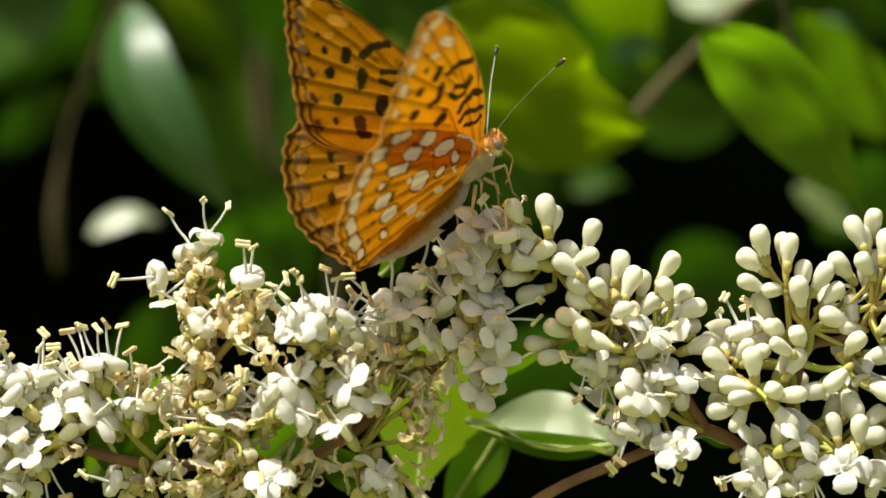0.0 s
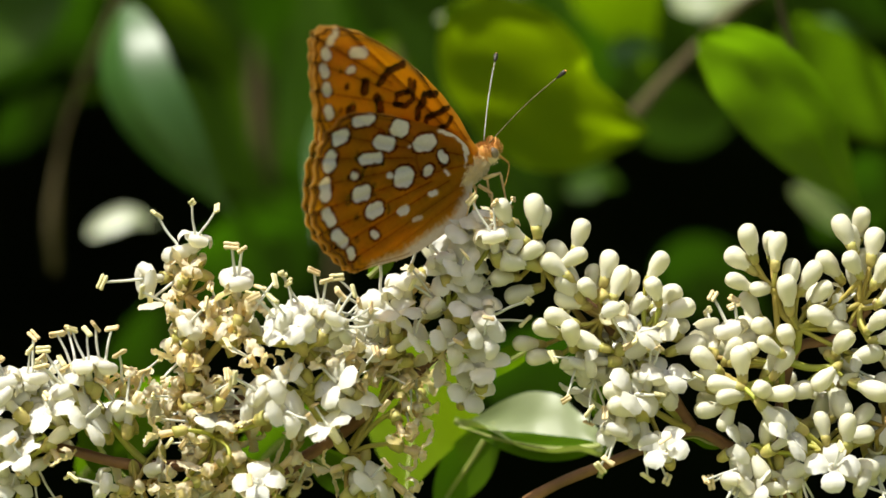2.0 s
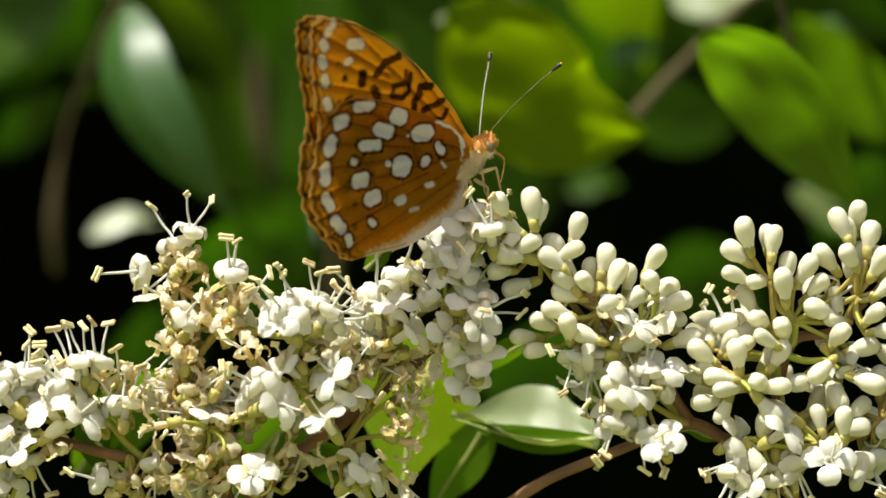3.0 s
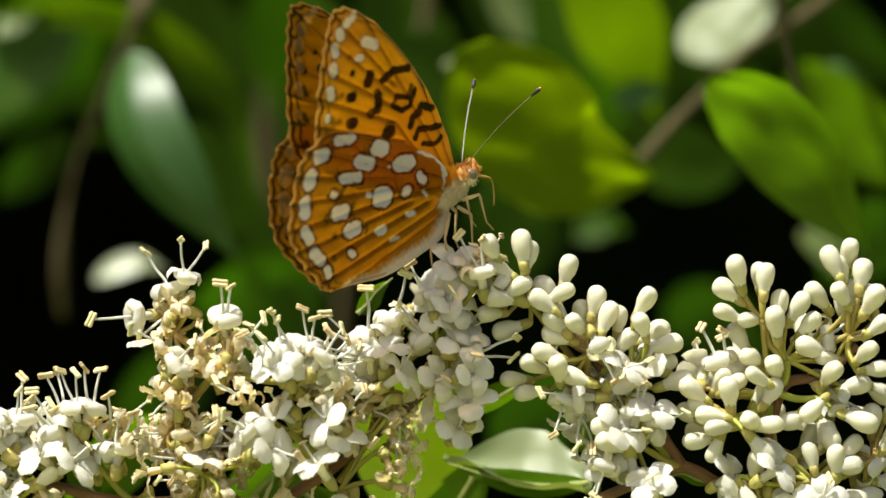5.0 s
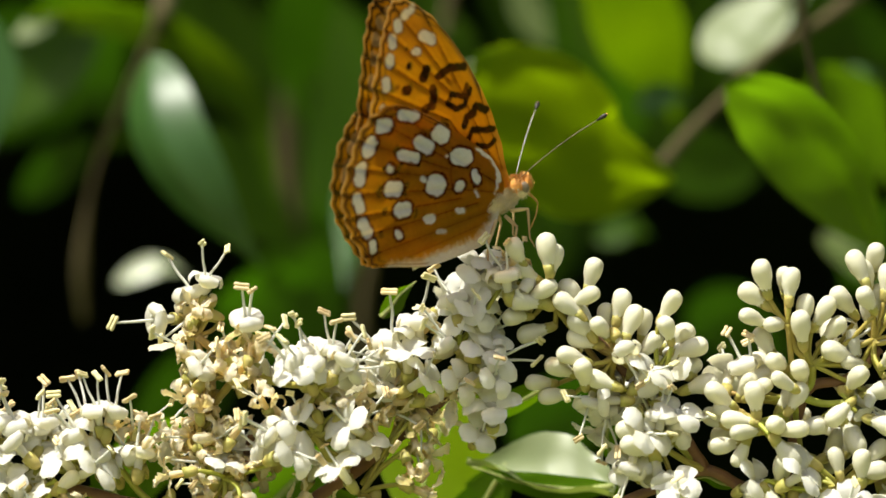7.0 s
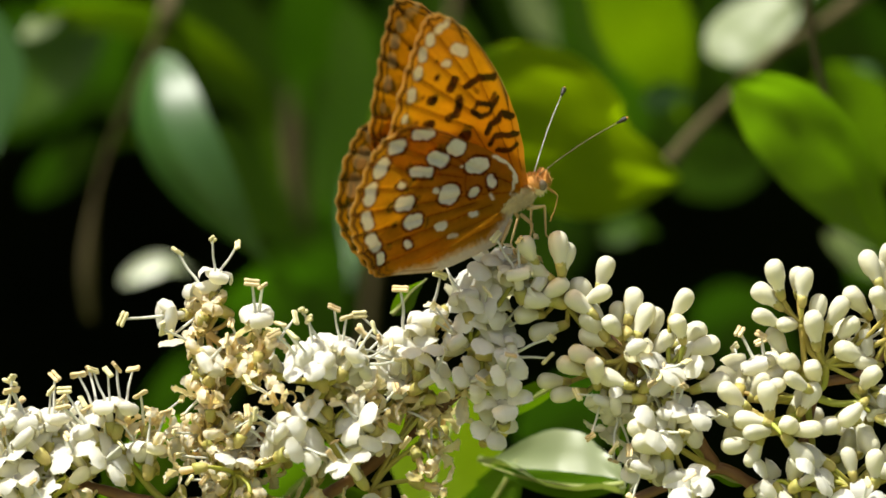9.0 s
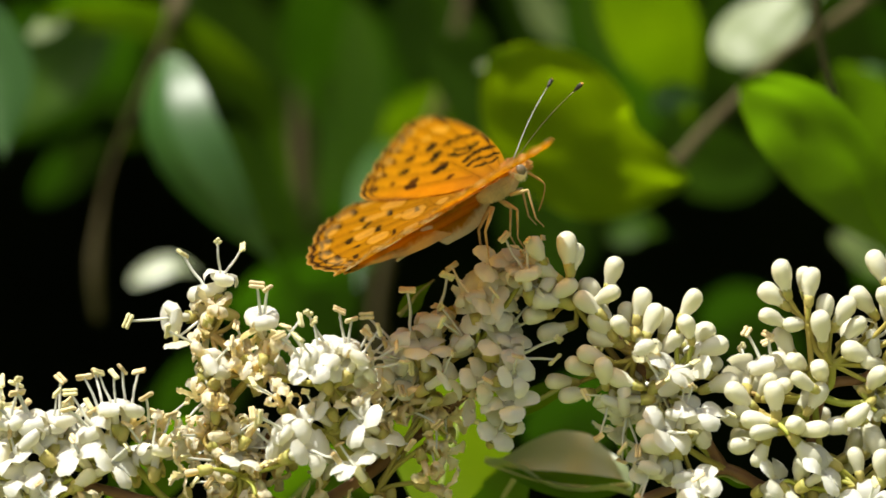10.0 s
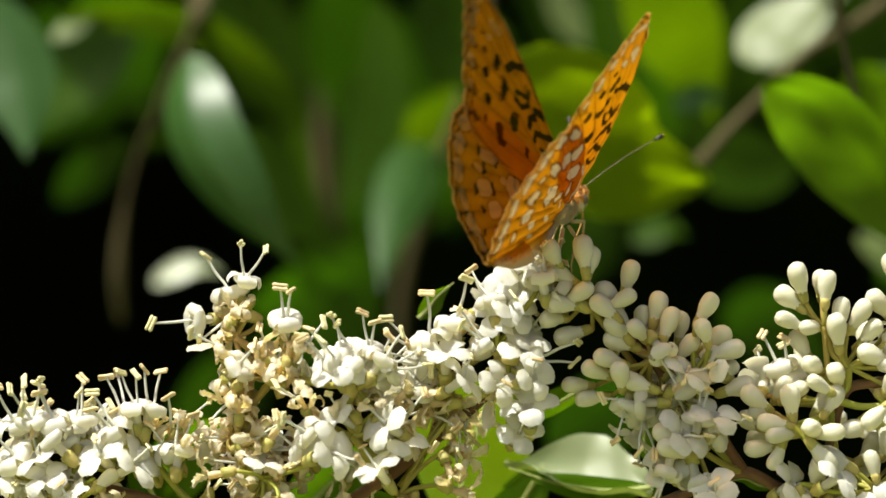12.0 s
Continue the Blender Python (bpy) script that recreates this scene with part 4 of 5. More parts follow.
# dark marks of the upper forewing
FORE_UP = [(-7.3, 26.7, -7.5, 26.5, 0.6), (-8.7, 23.4, -8.9, 23.2, 0.9), (-7.0, 29.3, -7.1, 29.2, 0.45), (-10.1, 19.5, -10.6, 19.0, 0.75), (-12.6, 16.9, -12.8, 16.6, 0.5), (-4.4, 24.5, -5.3, 23.6, 0.85),
           (-4.2, 20.4, -5.2, 19.6, 0.85), (-5.2, 19.6, -5.9, 18.8, 0.55), (-4.2, 15.0, -5.2, 14.1, 1.15), (-9.3, 14.6, -10.2, 13.0, 1.0), (-10.2, 13.0, -9.6, 12.2, 0.7), (-3.4, 9.7, -4.0, 9.0, 0.6)]
FORE_UP_ROW = [(-11.6, 25.0), (-13.6, 21.5), (-15.5, 17.7), (-10.2, 28.2), (-9.2, 31.0), (-7.6, 33.2)]
HIND_UP = [(-15.5, 14.3, -15.8, 13.9, 0.65), (-11.7, 11.6, -12.1, 10.4, 0.5), (-15.4, 11.8, -16.1, 10.8, 0.5), (-16.1, 10.8, -16.6, 10.6, 0.4), (-18.6, 12.4, -18.6, 12.3, 0.42), (-19.8, 9.3, -20.2, 8.9, 0.72),
           (-14.9, 8.3, -15.6, 7.0, 0.5), (-19.8, 5.9, -20.0, 5.7, 0.6), (-8.3, 7.2, -9.0, 5.8, 0.42), (-21.4, 2.6, -21.5, 2.4, 0.5), (-14.0, 3.6, -14.4, 2.8, 0.4)]
HIND_UP_ROW = [(-19.3, 16.4), (-22.3, 13.2), (-23.8, 9.3), (-23.5, 5.4), (-15.6, 18.2), (-22.6, 1.6)]
# silver spots of the lower hindwing: along the margin, and on the disc
MARGIN_SILVER = [(-11.1, 18.0, -13.4, 19.1, 0.95), (-16.4, 18.6, -17.6, 18.9, 1.2), (-19.9, 16.9, -20.8, 16.1, 1.25), (-22.6, 13.8, -23.4, 12.3, 1.15), (-24.4, 9.8, -24.3, 7.9, 0.95),
                 (-23.7, 3.6, -24.4, 5.6, 1.05), (-23.3, 1.8, -23.3, 0.7, 0.75)]
DISC_SILVER = [(-6.5, 13.1, -7.3, 13.8, 1.39), (-9.5, 12.3, -11.2, 13.8, 1.22), (-12.3, 11.6, -14.8, 13.1, 0.97), (-17.2, 11.6, -17.6, 12.0, 0.7), (-16.9, 8.3, -18.1, 8.8, 1.34),
               (-16.0, 4.6, -17.1, 4.8, 1.33), (-18.0, 0.9, -18.3, 1.5, 0.68), (-9.2, 5.8, -9.7, 6.2, 1.78), (-2.9, 8.0, -4.5, 8.9, 1.44), (-1.7, 4.7, -1.5, 3.6, 0.86), (-4.9, 4.0, -5.1, 4.1, 1.04)]
SMALL_SILVER = [(-5.1, -0.1, -6.2, 0.4, 0.55), (-11.4, 1.2, -12.1, 1.4, 0.9), (-9.4, -1.8, -10.6, -1.3, 0.46), (-11.4, 7.6, -11.8, 8.0, 0.54), (-1.8, 1.2, -2.0, 2.1, 0.41), (-6.4, 9.6, -6.5, 9.7, 0.35),
                (-0.5, 8.5, 1.8, 6.0, 0.4), (1.8, 6.0, 2.9, 3.9, 0.5), (2.9, 3.9, 2.7, 1.9, 0.55), (2.7, 1.9, 1.7, 0.2, 0.4)]
INNER_GREY = [(2.4, -1.6, 0.2, -4.4, 0.9), (0.2, -4.4, -4.0, -5.8, 0.8), (-4.0, -5.8, -14.6, -5.0, 0.7), (-14.6, -5.0, -21.0, -3.0, 0.4)]


def stroke(points, r):
    """A bent bar of dark scales, as round-ended bars from point to point."""
    return [(*a, *b, r) for a, b in zip(points, points[1:])]


# lower forewing: dark marks, silver spots
FORE_LOW = [(-8.9, 23.2, -9.4, 23.4, 0.74), (-10.2, 19.4, -10.9, 19.6, 0.88), (-4.5, 14.2, -5.0, 14.4, 1.06), (-4.7, 24.5, -5.6, 23.7, 0.8), (-7.6, 26.7, -7.7, 26.6, 0.4)]
FORE_LOW += stroke([(-2.6, 22.6), (-0.4, 22.8), (2.2, 21.8)], 0.68) + stroke([(1.8, 18.8), (0.8, 17.4), (-1.4, 18.8), (-2.4, 17.8), (-1.3, 16.2), (0.5, 16.0), (2.2, 17.9)], 0.44)
FORE_LOW += stroke([(-0.5, 13.0), (0.3, 14.1), (1.6, 13.9), (2.5, 14.9), (4.1, 13.4)], 0.62) + stroke([(-0.3, 10.7), (0.6, 11.6), (2.4, 10.7), (4.6, 9.8)], 0.52)
FORE_LOW += stroke([(0.8, 8.9), (2.7, 7.6), (4.3, 7.9)], 0.42) + stroke([(-6.8, 18.9), (-5.4, 18.8), (-4.6, 19.9), (-4.5, 21.3)], 0.7)
FORE_SILVER = [(-2.1, 28.5, -3.4, 29.8, 0.9), (-5.2, 28.0, -5.7, 28.2, 0.6), (-5.3, 34.4, -5.6, 34.1, 0.75), (-7.3, 33.6, -7.4, 33.0, 0.85), (-9.0, 31.8, -9.2, 31.1, 0.85), (-10.4, 29.3, -10.6, 28.5, 0.8), (-12.2, 26.3, -12.5, 25.3, 0.75), (-3.9, 34.7, -4.3, 34.4, 0.6), (-14.2, 22.9, -14.4, 22.3, 0.5)]
FORE_UP += [bar for bar in FORE_LOW[5:] if bar[1] < 18.5 or bar[1] > 21.5]
# where the veins meet the margin, and where they leave the cell
FORE_VEINS = [(0, 22, -3, 37.4), (-1.0, 21, -7.2, 36.9), (-1.5, 19.5, -9.6, 33.8), (-2.2, 17.5, -12.2, 30.2), (-2.8, 15.0, -14.8, 26.4), (-2.6, 11.5, -17.0, 22.8), (0, 5.0, -17.6, 19.0), (3.5, 2, 0, 22), (1.5, 1.5, -2.8, 15.0), (4.6, 3, 3.6, 22), (3.6, 22, 0.4, 30)]
HIND_VEINS = [(-5.5, 9.5, -14.5, 21.2), (-6, 8.8, -19.4, 21.2), (-6.6, 7.6, -23.0, 18.8), (-7.0, 6.2, -26.0, 15.4), (-6.6, 4.2, -28.0, 11.6), (-5.0, 2.0, -28.2, 7.6), (-2, 0, -27.4, 4.0), (0, -2.2, -25.8, 0.2), (0, -3.6, -22.4, -2.8), (2.5, 1.5, -5.5, 9.5), (2.4, 0, -6.6, 4.2), (-5.5, 9.5, -6.6, 4.2)]


def wing_mesh(name, shape, base, side, hind, fold=False):
    """A wing in its own plane (u ahead, v out), both faces, with the scales' colours. side: -1 right, 1 left."""
    rim = outline(shape)
    # the outer margin is gently scalloped
    k = np.arange(len(rim))
    away = rim - np.array(base)
    far_off = np.linalg.norm(away, axis=1)
    edge = np.clip((far_off - 0.62 * far_off.max()) / (0.2 * far_off.max()), 0, 1)
    rim = rim + away / far_off[:, None] * (0.2 * np.cos(k * 2 * math.pi / 14.0) * edge)[:, None]
    n, m = len(rim), 120
    r = (np.arange(1, m + 1) / m) ** 0.8
    q = (np.array(base)[None, None] + r[:, None, None] * (rim - np.array(base))[None]).reshape(-1, 2)
    rr = np.repeat(r, n)
    reach = np.tile(np.linalg.norm(rim - np.array(base), axis=1), m)
    inset = (1 - rr) * reach          # how far in from the rim
    outer = np.tile(np.clip((np.linalg.norm(rim - np.array(base), axis=1) - 14) / 6, 0, 1), m)
    veins = [(a, b, c, d, 0.0) for a, b, c, d in (HIND_VEINS if hind else FORE_VEINS)]
    vd = bar_distance(q, veins)
    soft = blot(q, 0.35, 3.0 if hind else 7.0)
    fine = blot(q, 1.6, 5.0)
    # upper face
    up = np.tile(np.array((0.48, 0.2, 0.004) if hind else (0.51, 0.228, 0.004)), (len(q), 1)) * (1 + 0.18 * soft + 0.1 * fine)[:, None]
    near = np.clip(1 - np.linalg.norm(q - np.array(base), axis=1) / (15 if hind else 12), 0, 1)[:, None]
    up = up * (1 - 0.55 * near) + np.array((0.2, 0.085, 0.02)) * 0.55 * near
    up = cover(up, vd - 0.02, (0.34, 0.115, 0.004), 0.12)
    up = cover(up, bar_distance(q, HIND_UP if hind else FORE_UP) + 0.02 + 0.2 * fine, (0.018, 0.01, 0.006), 0.15)
    rows = HIND_UP_ROW if hind else FORE_UP_ROW
    up = cover(up, bar_distance(q, [(a, b + 0.5, a, b - 0.5, 0.55) for a, b in rows]), (0.03, 0.014, 0.008), 0.25)
    line1, line2 = np.abs(inset - 2.3) - 0.3, np.abs(inset - 0.9) - 0.4
    up = cover(up, np.where(outer > 0.5, np.minimum(line1, line2), 9), (0.035, 0.018, 0.01), 0.2)
    up = cover(up, np.where((outer > 0.5) & (inset < 3.4), vd - 0.32, 9), (0.035, 0.018, 0.01), 0.2)
    up = cover(up, np.where(outer > 0.5, inset - 0.2, 9), (0.45, 0.3, 0.1), 0.12)
    up = up * (0.86 + 0.24 * np.clip(vd / 1.4, 0, 1))[:, None]
    if hind:
        up = cover(up, bar_distance(q, INNER_GREY) - 0.5 + 0.5 * fine, (0.6, 0.52, 0.38), 0.7)
    # lower face
    if hind:
        low = np.tile(np.array((0.27, 0.17, 0.008)), (len(q), 1)) * (1 + 0.32 * soft + 0.14 * fine)[:, None]
        brown = np.clip((q[:, 0] + 15) / 8, 0, 1) * np.clip((q[:, 1] - 2) / 4, 0, 1) * (0.7 + 0.5 * soft)
        low = low * (1 - 0.6 * brown[:, None]) + np.array((0.2, 0.1, 0.014)) * 0.6 * brown[:, None]
        pale = np.clip(1 - np.abs(inset - 4.6) / 1.8, 0, 1)[:, None] * outer[:, None]
        low = low * (1 - 0.35 * pale) + np.array((0.36, 0.18, 0.02)) * 0.35 * pale
        silver = MARGIN_SILVER + DISC_SILVER + SMALL_SILVER
        sd = bar_distance(q, silver) + 0.08 + 0.2 * fine + 0.25 * blot(q, 0.8, 9.0)
        low = cover(low, vd - 0.1 + 0.1 * fine, (0.12, 0.04, 0.004), 0.12)
        low = cover(low, bar_distance(q, MARGIN_SILVER + DISC_SILVER) - 0.36 + 0.25 * fine, (0.025, 0.012, 0.006), 0.12)
        low = cover(low, sd + 0.06, (0.9, 0.92, 0.95), 0.1)
        low = cover(low, q[:, 1] + 1.2 + 0.8 * soft, (0.36, 0.19, 0.015), 1.2) * 0.5 + low * 0.5
        low = cover(low, bar_distance(q, INNER_GREY) - 0.2 + 0.4 * fine, (0.74, 0.69, 0.58), 0.5)
        low = cover(low, np.where(outer > 0.5, np.abs(inset - 0.9) - 0.22, 9), (0.16, 0.075, 0.025), 0.2)
    else:
        low = np.tile(np.array((0.48, 0.285, 0.01)), (len(q), 1)) * (1 + 0.15 * soft + 0.1 * fine)[:, None]
        tip = np.clip((q[:, 1] - 25) / 9, 0, 1)[:, None]
        low = low * (1 - tip) + np.array((0.34, 0.17, 0.02)) * tip
        red = np.clip(1.3 - np.linalg.norm(q - np.array((-3, 9)), axis=1) / 11, 0, 1)[:, None]
        low = low * (1 - 0.75 * red) + np.array((0.5, 0.185, 0.008)) * 0.75 * red
        costa = np.clip((q[:, 0] - 4.0 + np.clip(q[:, 1] - 14, 0, 99) * 0.27) / 0.6, 0, 1)[:, None]
        low = low * (1 - 0.6 * costa) + np.array((0.4, 0.24, 0.06)) * 0.6 * costa
        low = cover(low, vd - 0.11 + 0.1 * fine, (0.14, 0.045, 0.004), 0.12)
        low = cover(low, bar_distance(q, FORE_LOW) - 0.06 + 0.12 * fine, (0.012, 0.008, 0.005), 0.13)
        low = cover(low, bar_distance(q, FORE_SILVER) - 0.22 + 0.2 * fine, (0.07, 0.035, 0.012), 0.16)
        low = cover(low, bar_distance(q, FORE_SILVER) + 0.12 * fine, (0.84, 0.83, 0.78), 0.12)
        low = cover(low, bar_distance(q, [(a + 1.1, b - 0.5, a + 0.9, b - 0.5, 0.4) for a, b in FORE_UP_ROW[:3]]), (0.05, 0.025, 0.01), 0.3)
        low = cover(low, np.where(outer > 0.5, np.abs(inset - 0.9) - 0.25, 9), (0.12, 0.06, 0.02), 0.2)
    low = cover(low, np.where(outer > 0.5, inset - 0.22, 9), (0.42, 0.27, 0.09), 0.12)
    low = low * (0.86 + 0.24 * np.clip(vd / 1.4, 0, 1))[:, None]
    # form: a shallow camber, veins stand up a little
    dist = np.linalg.norm(q - np.array(base), axis=1)
    camber = 0.45 * np.sin(np.clip(dist / 34, 0, 1) * math.pi) * (0.6 if hind else 1.0) + 0.25 * soft * rr
    if hind:  # the inner edge wraps round the abdomen
        camber = camber + 1.1 * np.exp(-((q[:, 1] + 6.2) / 2.0) ** 2)
    ridge = 0.22 * np.exp(-(np.maximum(vd, 0) / 0.45) ** 2)
    lay = (0.55 if hind else 0.0) + 0.15
    ys = []
    for face in (1, -1):   # upper face inwards, lower face outwards
        ys.append(side * (lay + camber - ridge - face * 0.05))
    verts = np.concatenate([np.stack([q[:, 0], y, q[:, 1]], 1) for y in ys]) * MM
    faces = []
    for layer in range(2):
        o = layer * len(q)
        for i in range(m - 1):
            for k in range(n):
                k2 = (k + 1) % n
                faces.append((o + i * n + k, o + i * n + k2, o + (i + 1) * n + k2, o + (i + 1) * n + k))
    if hind:   # the blade and the fold along the abdomen are two pieces
        inner = np.tile((q[:, 1] < -0.4) & (q[:, 0] > -13 - 0.8 * q[:, 1]), 2)
        faces = [f for f in faces if bool(inner[list(f)].all()) == fold]
        used = sorted({i for f in faces for i in f})
        slot = {i: k for k, i in enumerate(used)}
        faces = [tuple(slot[i] for i in f) for f in faces]
        verts = verts[used]
    else:
        used = list(range(len(verts)))
    me = mesh(name, verts.tolist(), faces, M_WING)
    at = me.attributes.new("tint", "FLOAT_COLOR", "POINT")
    rgba = np.concatenate([np.clip(np.concatenate([up, low]), 0, 1), np.ones((2 * len(q), 1))], 1)[used]
    at.data.foreach_set("color", rgba.astype(np.float32).ravel())
    # light that passes is filtered by the scales of both faces
    both = (np.clip(up * 1.5, 0, 1) * np.clip(low * 1.6, 0, 1)) ** 0.42
    opaque = np.clip(0.5 - bar_distance(q, MARGIN_SILVER + DISC_SILVER + SMALL_SILVER + INNER_GREY if hind else FORE_SILVER) / 0.3, 0, 1)[:, None]
    both = both * (1 - opaque) + np.array((0.62, 0.5, 0.32)) * opaque
    both = np.concatenate([both, 0.34 * (1 - 0.9 * opaque)], 1)      # the share of light that passes straight
    at = me.attributes.new("glow", "FLOAT_COLOR", "POINT")
    rgba = np.concatenate([both, both])[used]
    at.data.foreach_set("color", rgba.astype(np.float32).ravel())
    return me


butterfly = new("butterfly")
tagged(butterfly, "orange fritillary butterfly with black marks and silver spots on the flowers", "butterfly")
WINGS = []
for side, word in ((-1, "right"), (1, "left")):
    for hind in (False, True):
        kind = "hindwing" if hind else "forewing"
        me = wing_mesh(kind, HIND if hind else FORE, (1.4, -1.0) if hind else (3.6, 0.6), side, hind)
        wing = child(kind, me, butterfly, None, "brown underside with silver spots, orange upper side with black dots" if hind else "orange wing with black bars and silver spots near its tip")
        WINGS.append((wing, side, hind))
        if hind and side < 0:
            flap = child("wing_fold", wing_mesh("wing_fold", HIND, (1.4, -1.0), side, True, True), butterfly, None, "greyish inner fold of the hindwing beside the abdomen")


def ball(center, radii, sides=14, rows=10, shag=0.0, seed=0):
    verts, faces = [], []
    for i in range(rows + 1):
        a = math.pi * i / rows
        for k in range(sides):
            b = 2 * math.pi * k / sides
            d = Vector((math.cos(a), math.sin(a) * math.cos(b), math.sin(a) * math.sin(b)))
            s = 1 + shag * noise.noise(d * 3 + Vector((seed, 0, 0)))
            verts.append((Vector(center) + Vector((d.x * radii[0], d.y * radii[1], d.z * radii[2])) * s) * MM)
    for i in range(rows):
        for k in range(sides):
            k2 = (k + 1) % sides
            faces.append((i * sides + k, (i + 1) * sides + k, (i + 1) * sides + k2, i * sides + k2))
    return verts, faces


def fur(center, radii, count, length, seed, lean=(-0.7, 0, 0)):
    """Short hairs over an egg form."""
    r = random.Random(seed)
    out = []
    for _ in range(count):
        d = Vector((r.gauss(0, 1), r.gauss(0, 1), r.gauss(0, 1))).normalized()
        p = Vector(center) + Vector((d.x * radii[0], d.y * radii[1], d.z * radii[2])) * 0.97
        w = (d + Vector(lean)).normalized() * length * r.uniform(0.6, 1.3)
        out.append(tube([p * MM, (p + w * 0.55 + d * 0.1) * MM, (p + w) * MM], [0.05 * MM, 0.04 * MM, 0.01 * MM], 3, False))
    return merge(out)


child("thorax", mesh("thorax", *merge([ball((3.1, 0, -1.8), (3.6, 1.1, 1.6), 18, 12, 0.1), fur((3.1, 0, -1.8), (3.6, 1.1, 1.6), 1500, 0.65, 1, (-1.3, 0, -0.2))]), M_FUR_PALE), butterfly)
belly_v, belly_f = merge([tube([(1 * MM, 0, -2.4 * MM)] + [((-i) * MM, 0, (-3.5 - 0.13 * i) * MM) for i in range(1, 17)],
      [1.1 * MM] + [(1.05 * (1 - 0.8 * (i / 16.5) ** 2.5) * (1 + 0.05 * (i % 2))) * MM for i in range(1, 17)], 12), fur((-6, 0, -4.3), (7, 1.0, 0.95), 400, 0.5, 2)])
abdomen = child("abdomen", mesh("abdomen", [(x, y * 0.5, z) for x, y, z in belly_v], belly_f, M_FUR), butterfly)
head = child("head", mesh("head", *merge([ball((8.1, 0, -1.8), (1.3, 1.5, 1.5), 14, 10, 0.1), fur((7.5, 0, -1.3), (1.4, 1.2, 1.5), 420, 0.55, 3, (-0.3, 0, 0.5))]), M_FUR_ORANGE), butterfly, pose(-1.4 * MM, 0, 0.8 * MM))
for s in (-1, 1):
    child("eye", mesh("eye", *ball((8.5, s * 1.05, -1.8), (0.85, 0.75, 1.0), 16, 12), M_EYE), head)
    child("cheek", mesh("cheek", *merge([ball((8.2, s * 0.8, -2.2), (1.15, 0.75, 1.2), 12, 8, 0.1), fur((8.2, s * 0.8, -2.3), (1.1, 0.75, 1.2), 120, 0.35, 6, (-0.4, 0, -0.3))]), M_FUR_PALE), head, None, "whitish fur below the eye")
    child("palp", mesh("palp", *merge([tube([(9.0 * MM, s * 0.4 * MM, -2.5 * MM), (9.9 * MM, s * 0.5 * MM, -1.6 * MM), (10.3 * MM, s * 0.45 * MM, 0.0 * MM)], [0.5 * MM, 0.55 * MM, 0.12 * MM], 7), fur((9.8, s * 0.5, -1.5), (0.6, 0.5, 1.2), 120, 0.6, 4, (0.3, 0, 0.8))]), M_FUR_ORANGE), head)
    tip = Vector((8.6 + 12.2, s * 7.6, -0.3 + 6.2))
    line = [Vector((8.6, s * 0.6, -0.2)).lerp(tip, i / 8) + Vector((0, 0, 0.5 * math.sin(math.pi * i / 8))) for i in range(9)]
    ant = child("antenna", mesh("antenna", *tube([p * MM for p in line], [0.075 * MM] * 9, 6), M_ANTENNA_LIT if s > 0 else M_ANTENNA), head)
    way = (line[-1] - line[-2]).normalized()
    child("club", mesh("club", *tube([(line[-1] + way * k) * MM for k in (-0.6, 0, 0.6, 1.1, 1.3)], [a * MM for a in (0.12, 0.28, 0.38, 0.34, 0.12)], 8), M_DARK), ant)
    child("antenna_tip", mesh("antenna_tip", *tube([(line[-1] + way * k) * MM for k in (1.15, 1.3, 1.45)], [a * MM for a in (0.27, 0.2, 0.05)], 8), M_FUR_ORANGE), ant)
proboscis = child("proboscis", mesh("proboscis", *tube([p * MM for p in curve_points([(-0.4, 0, 0), (1.4, 0, 0.1), (3.2, 0, 0), (3.9, 0.05, -0.5), (4.6, 0.1, -2.2), (5.0, 0.2, -4.2)], 4)], [0.3 * MM - 0.2 * MM * min(1, i / 11) for i in range(21)], 6), M_TONGUE), head, pose(9.3 * MM, 0, -2.7 * MM, 0, 80, 0))
for s in (-1, 1):
    for hip, knee, ankle, foot in (((3.8, 0.8, -3.6), (6.5, 1.7, -4.2), (5.4, 2.0, -8.6), (5.9, 2.2, -10.4)),
                                   ((2.4, 0.9, -3.9), (3.5, 1.9, -6.0), (1.4, 2.2, -9.8), (1.5, 2.4, -11.8)),
                                   ((0.6, 0.9, -3.9), (-2.6, 1.9, -6.4), (-4.2, 2.2, -10.6), (-4.3, 2.4, -12.6))):
        pts = [Vector((a, b * s, c)) * MM for a, b, c in (hip, knee, ankle, foot)]
        child("leg", mesh("leg", *tube([pts[0], pts[0].lerp(pts[1], 0.5), pts[1], pts[1].lerp(pts[2], 0.08), pts[1].lerp(pts[2], 0.6), pts[2], pts[3]], [a * MM for a in (0.3, 0.34, 0.2, 0.22, 0.17, 0.14, 0.09)], 7), M_LEG), butterfly)

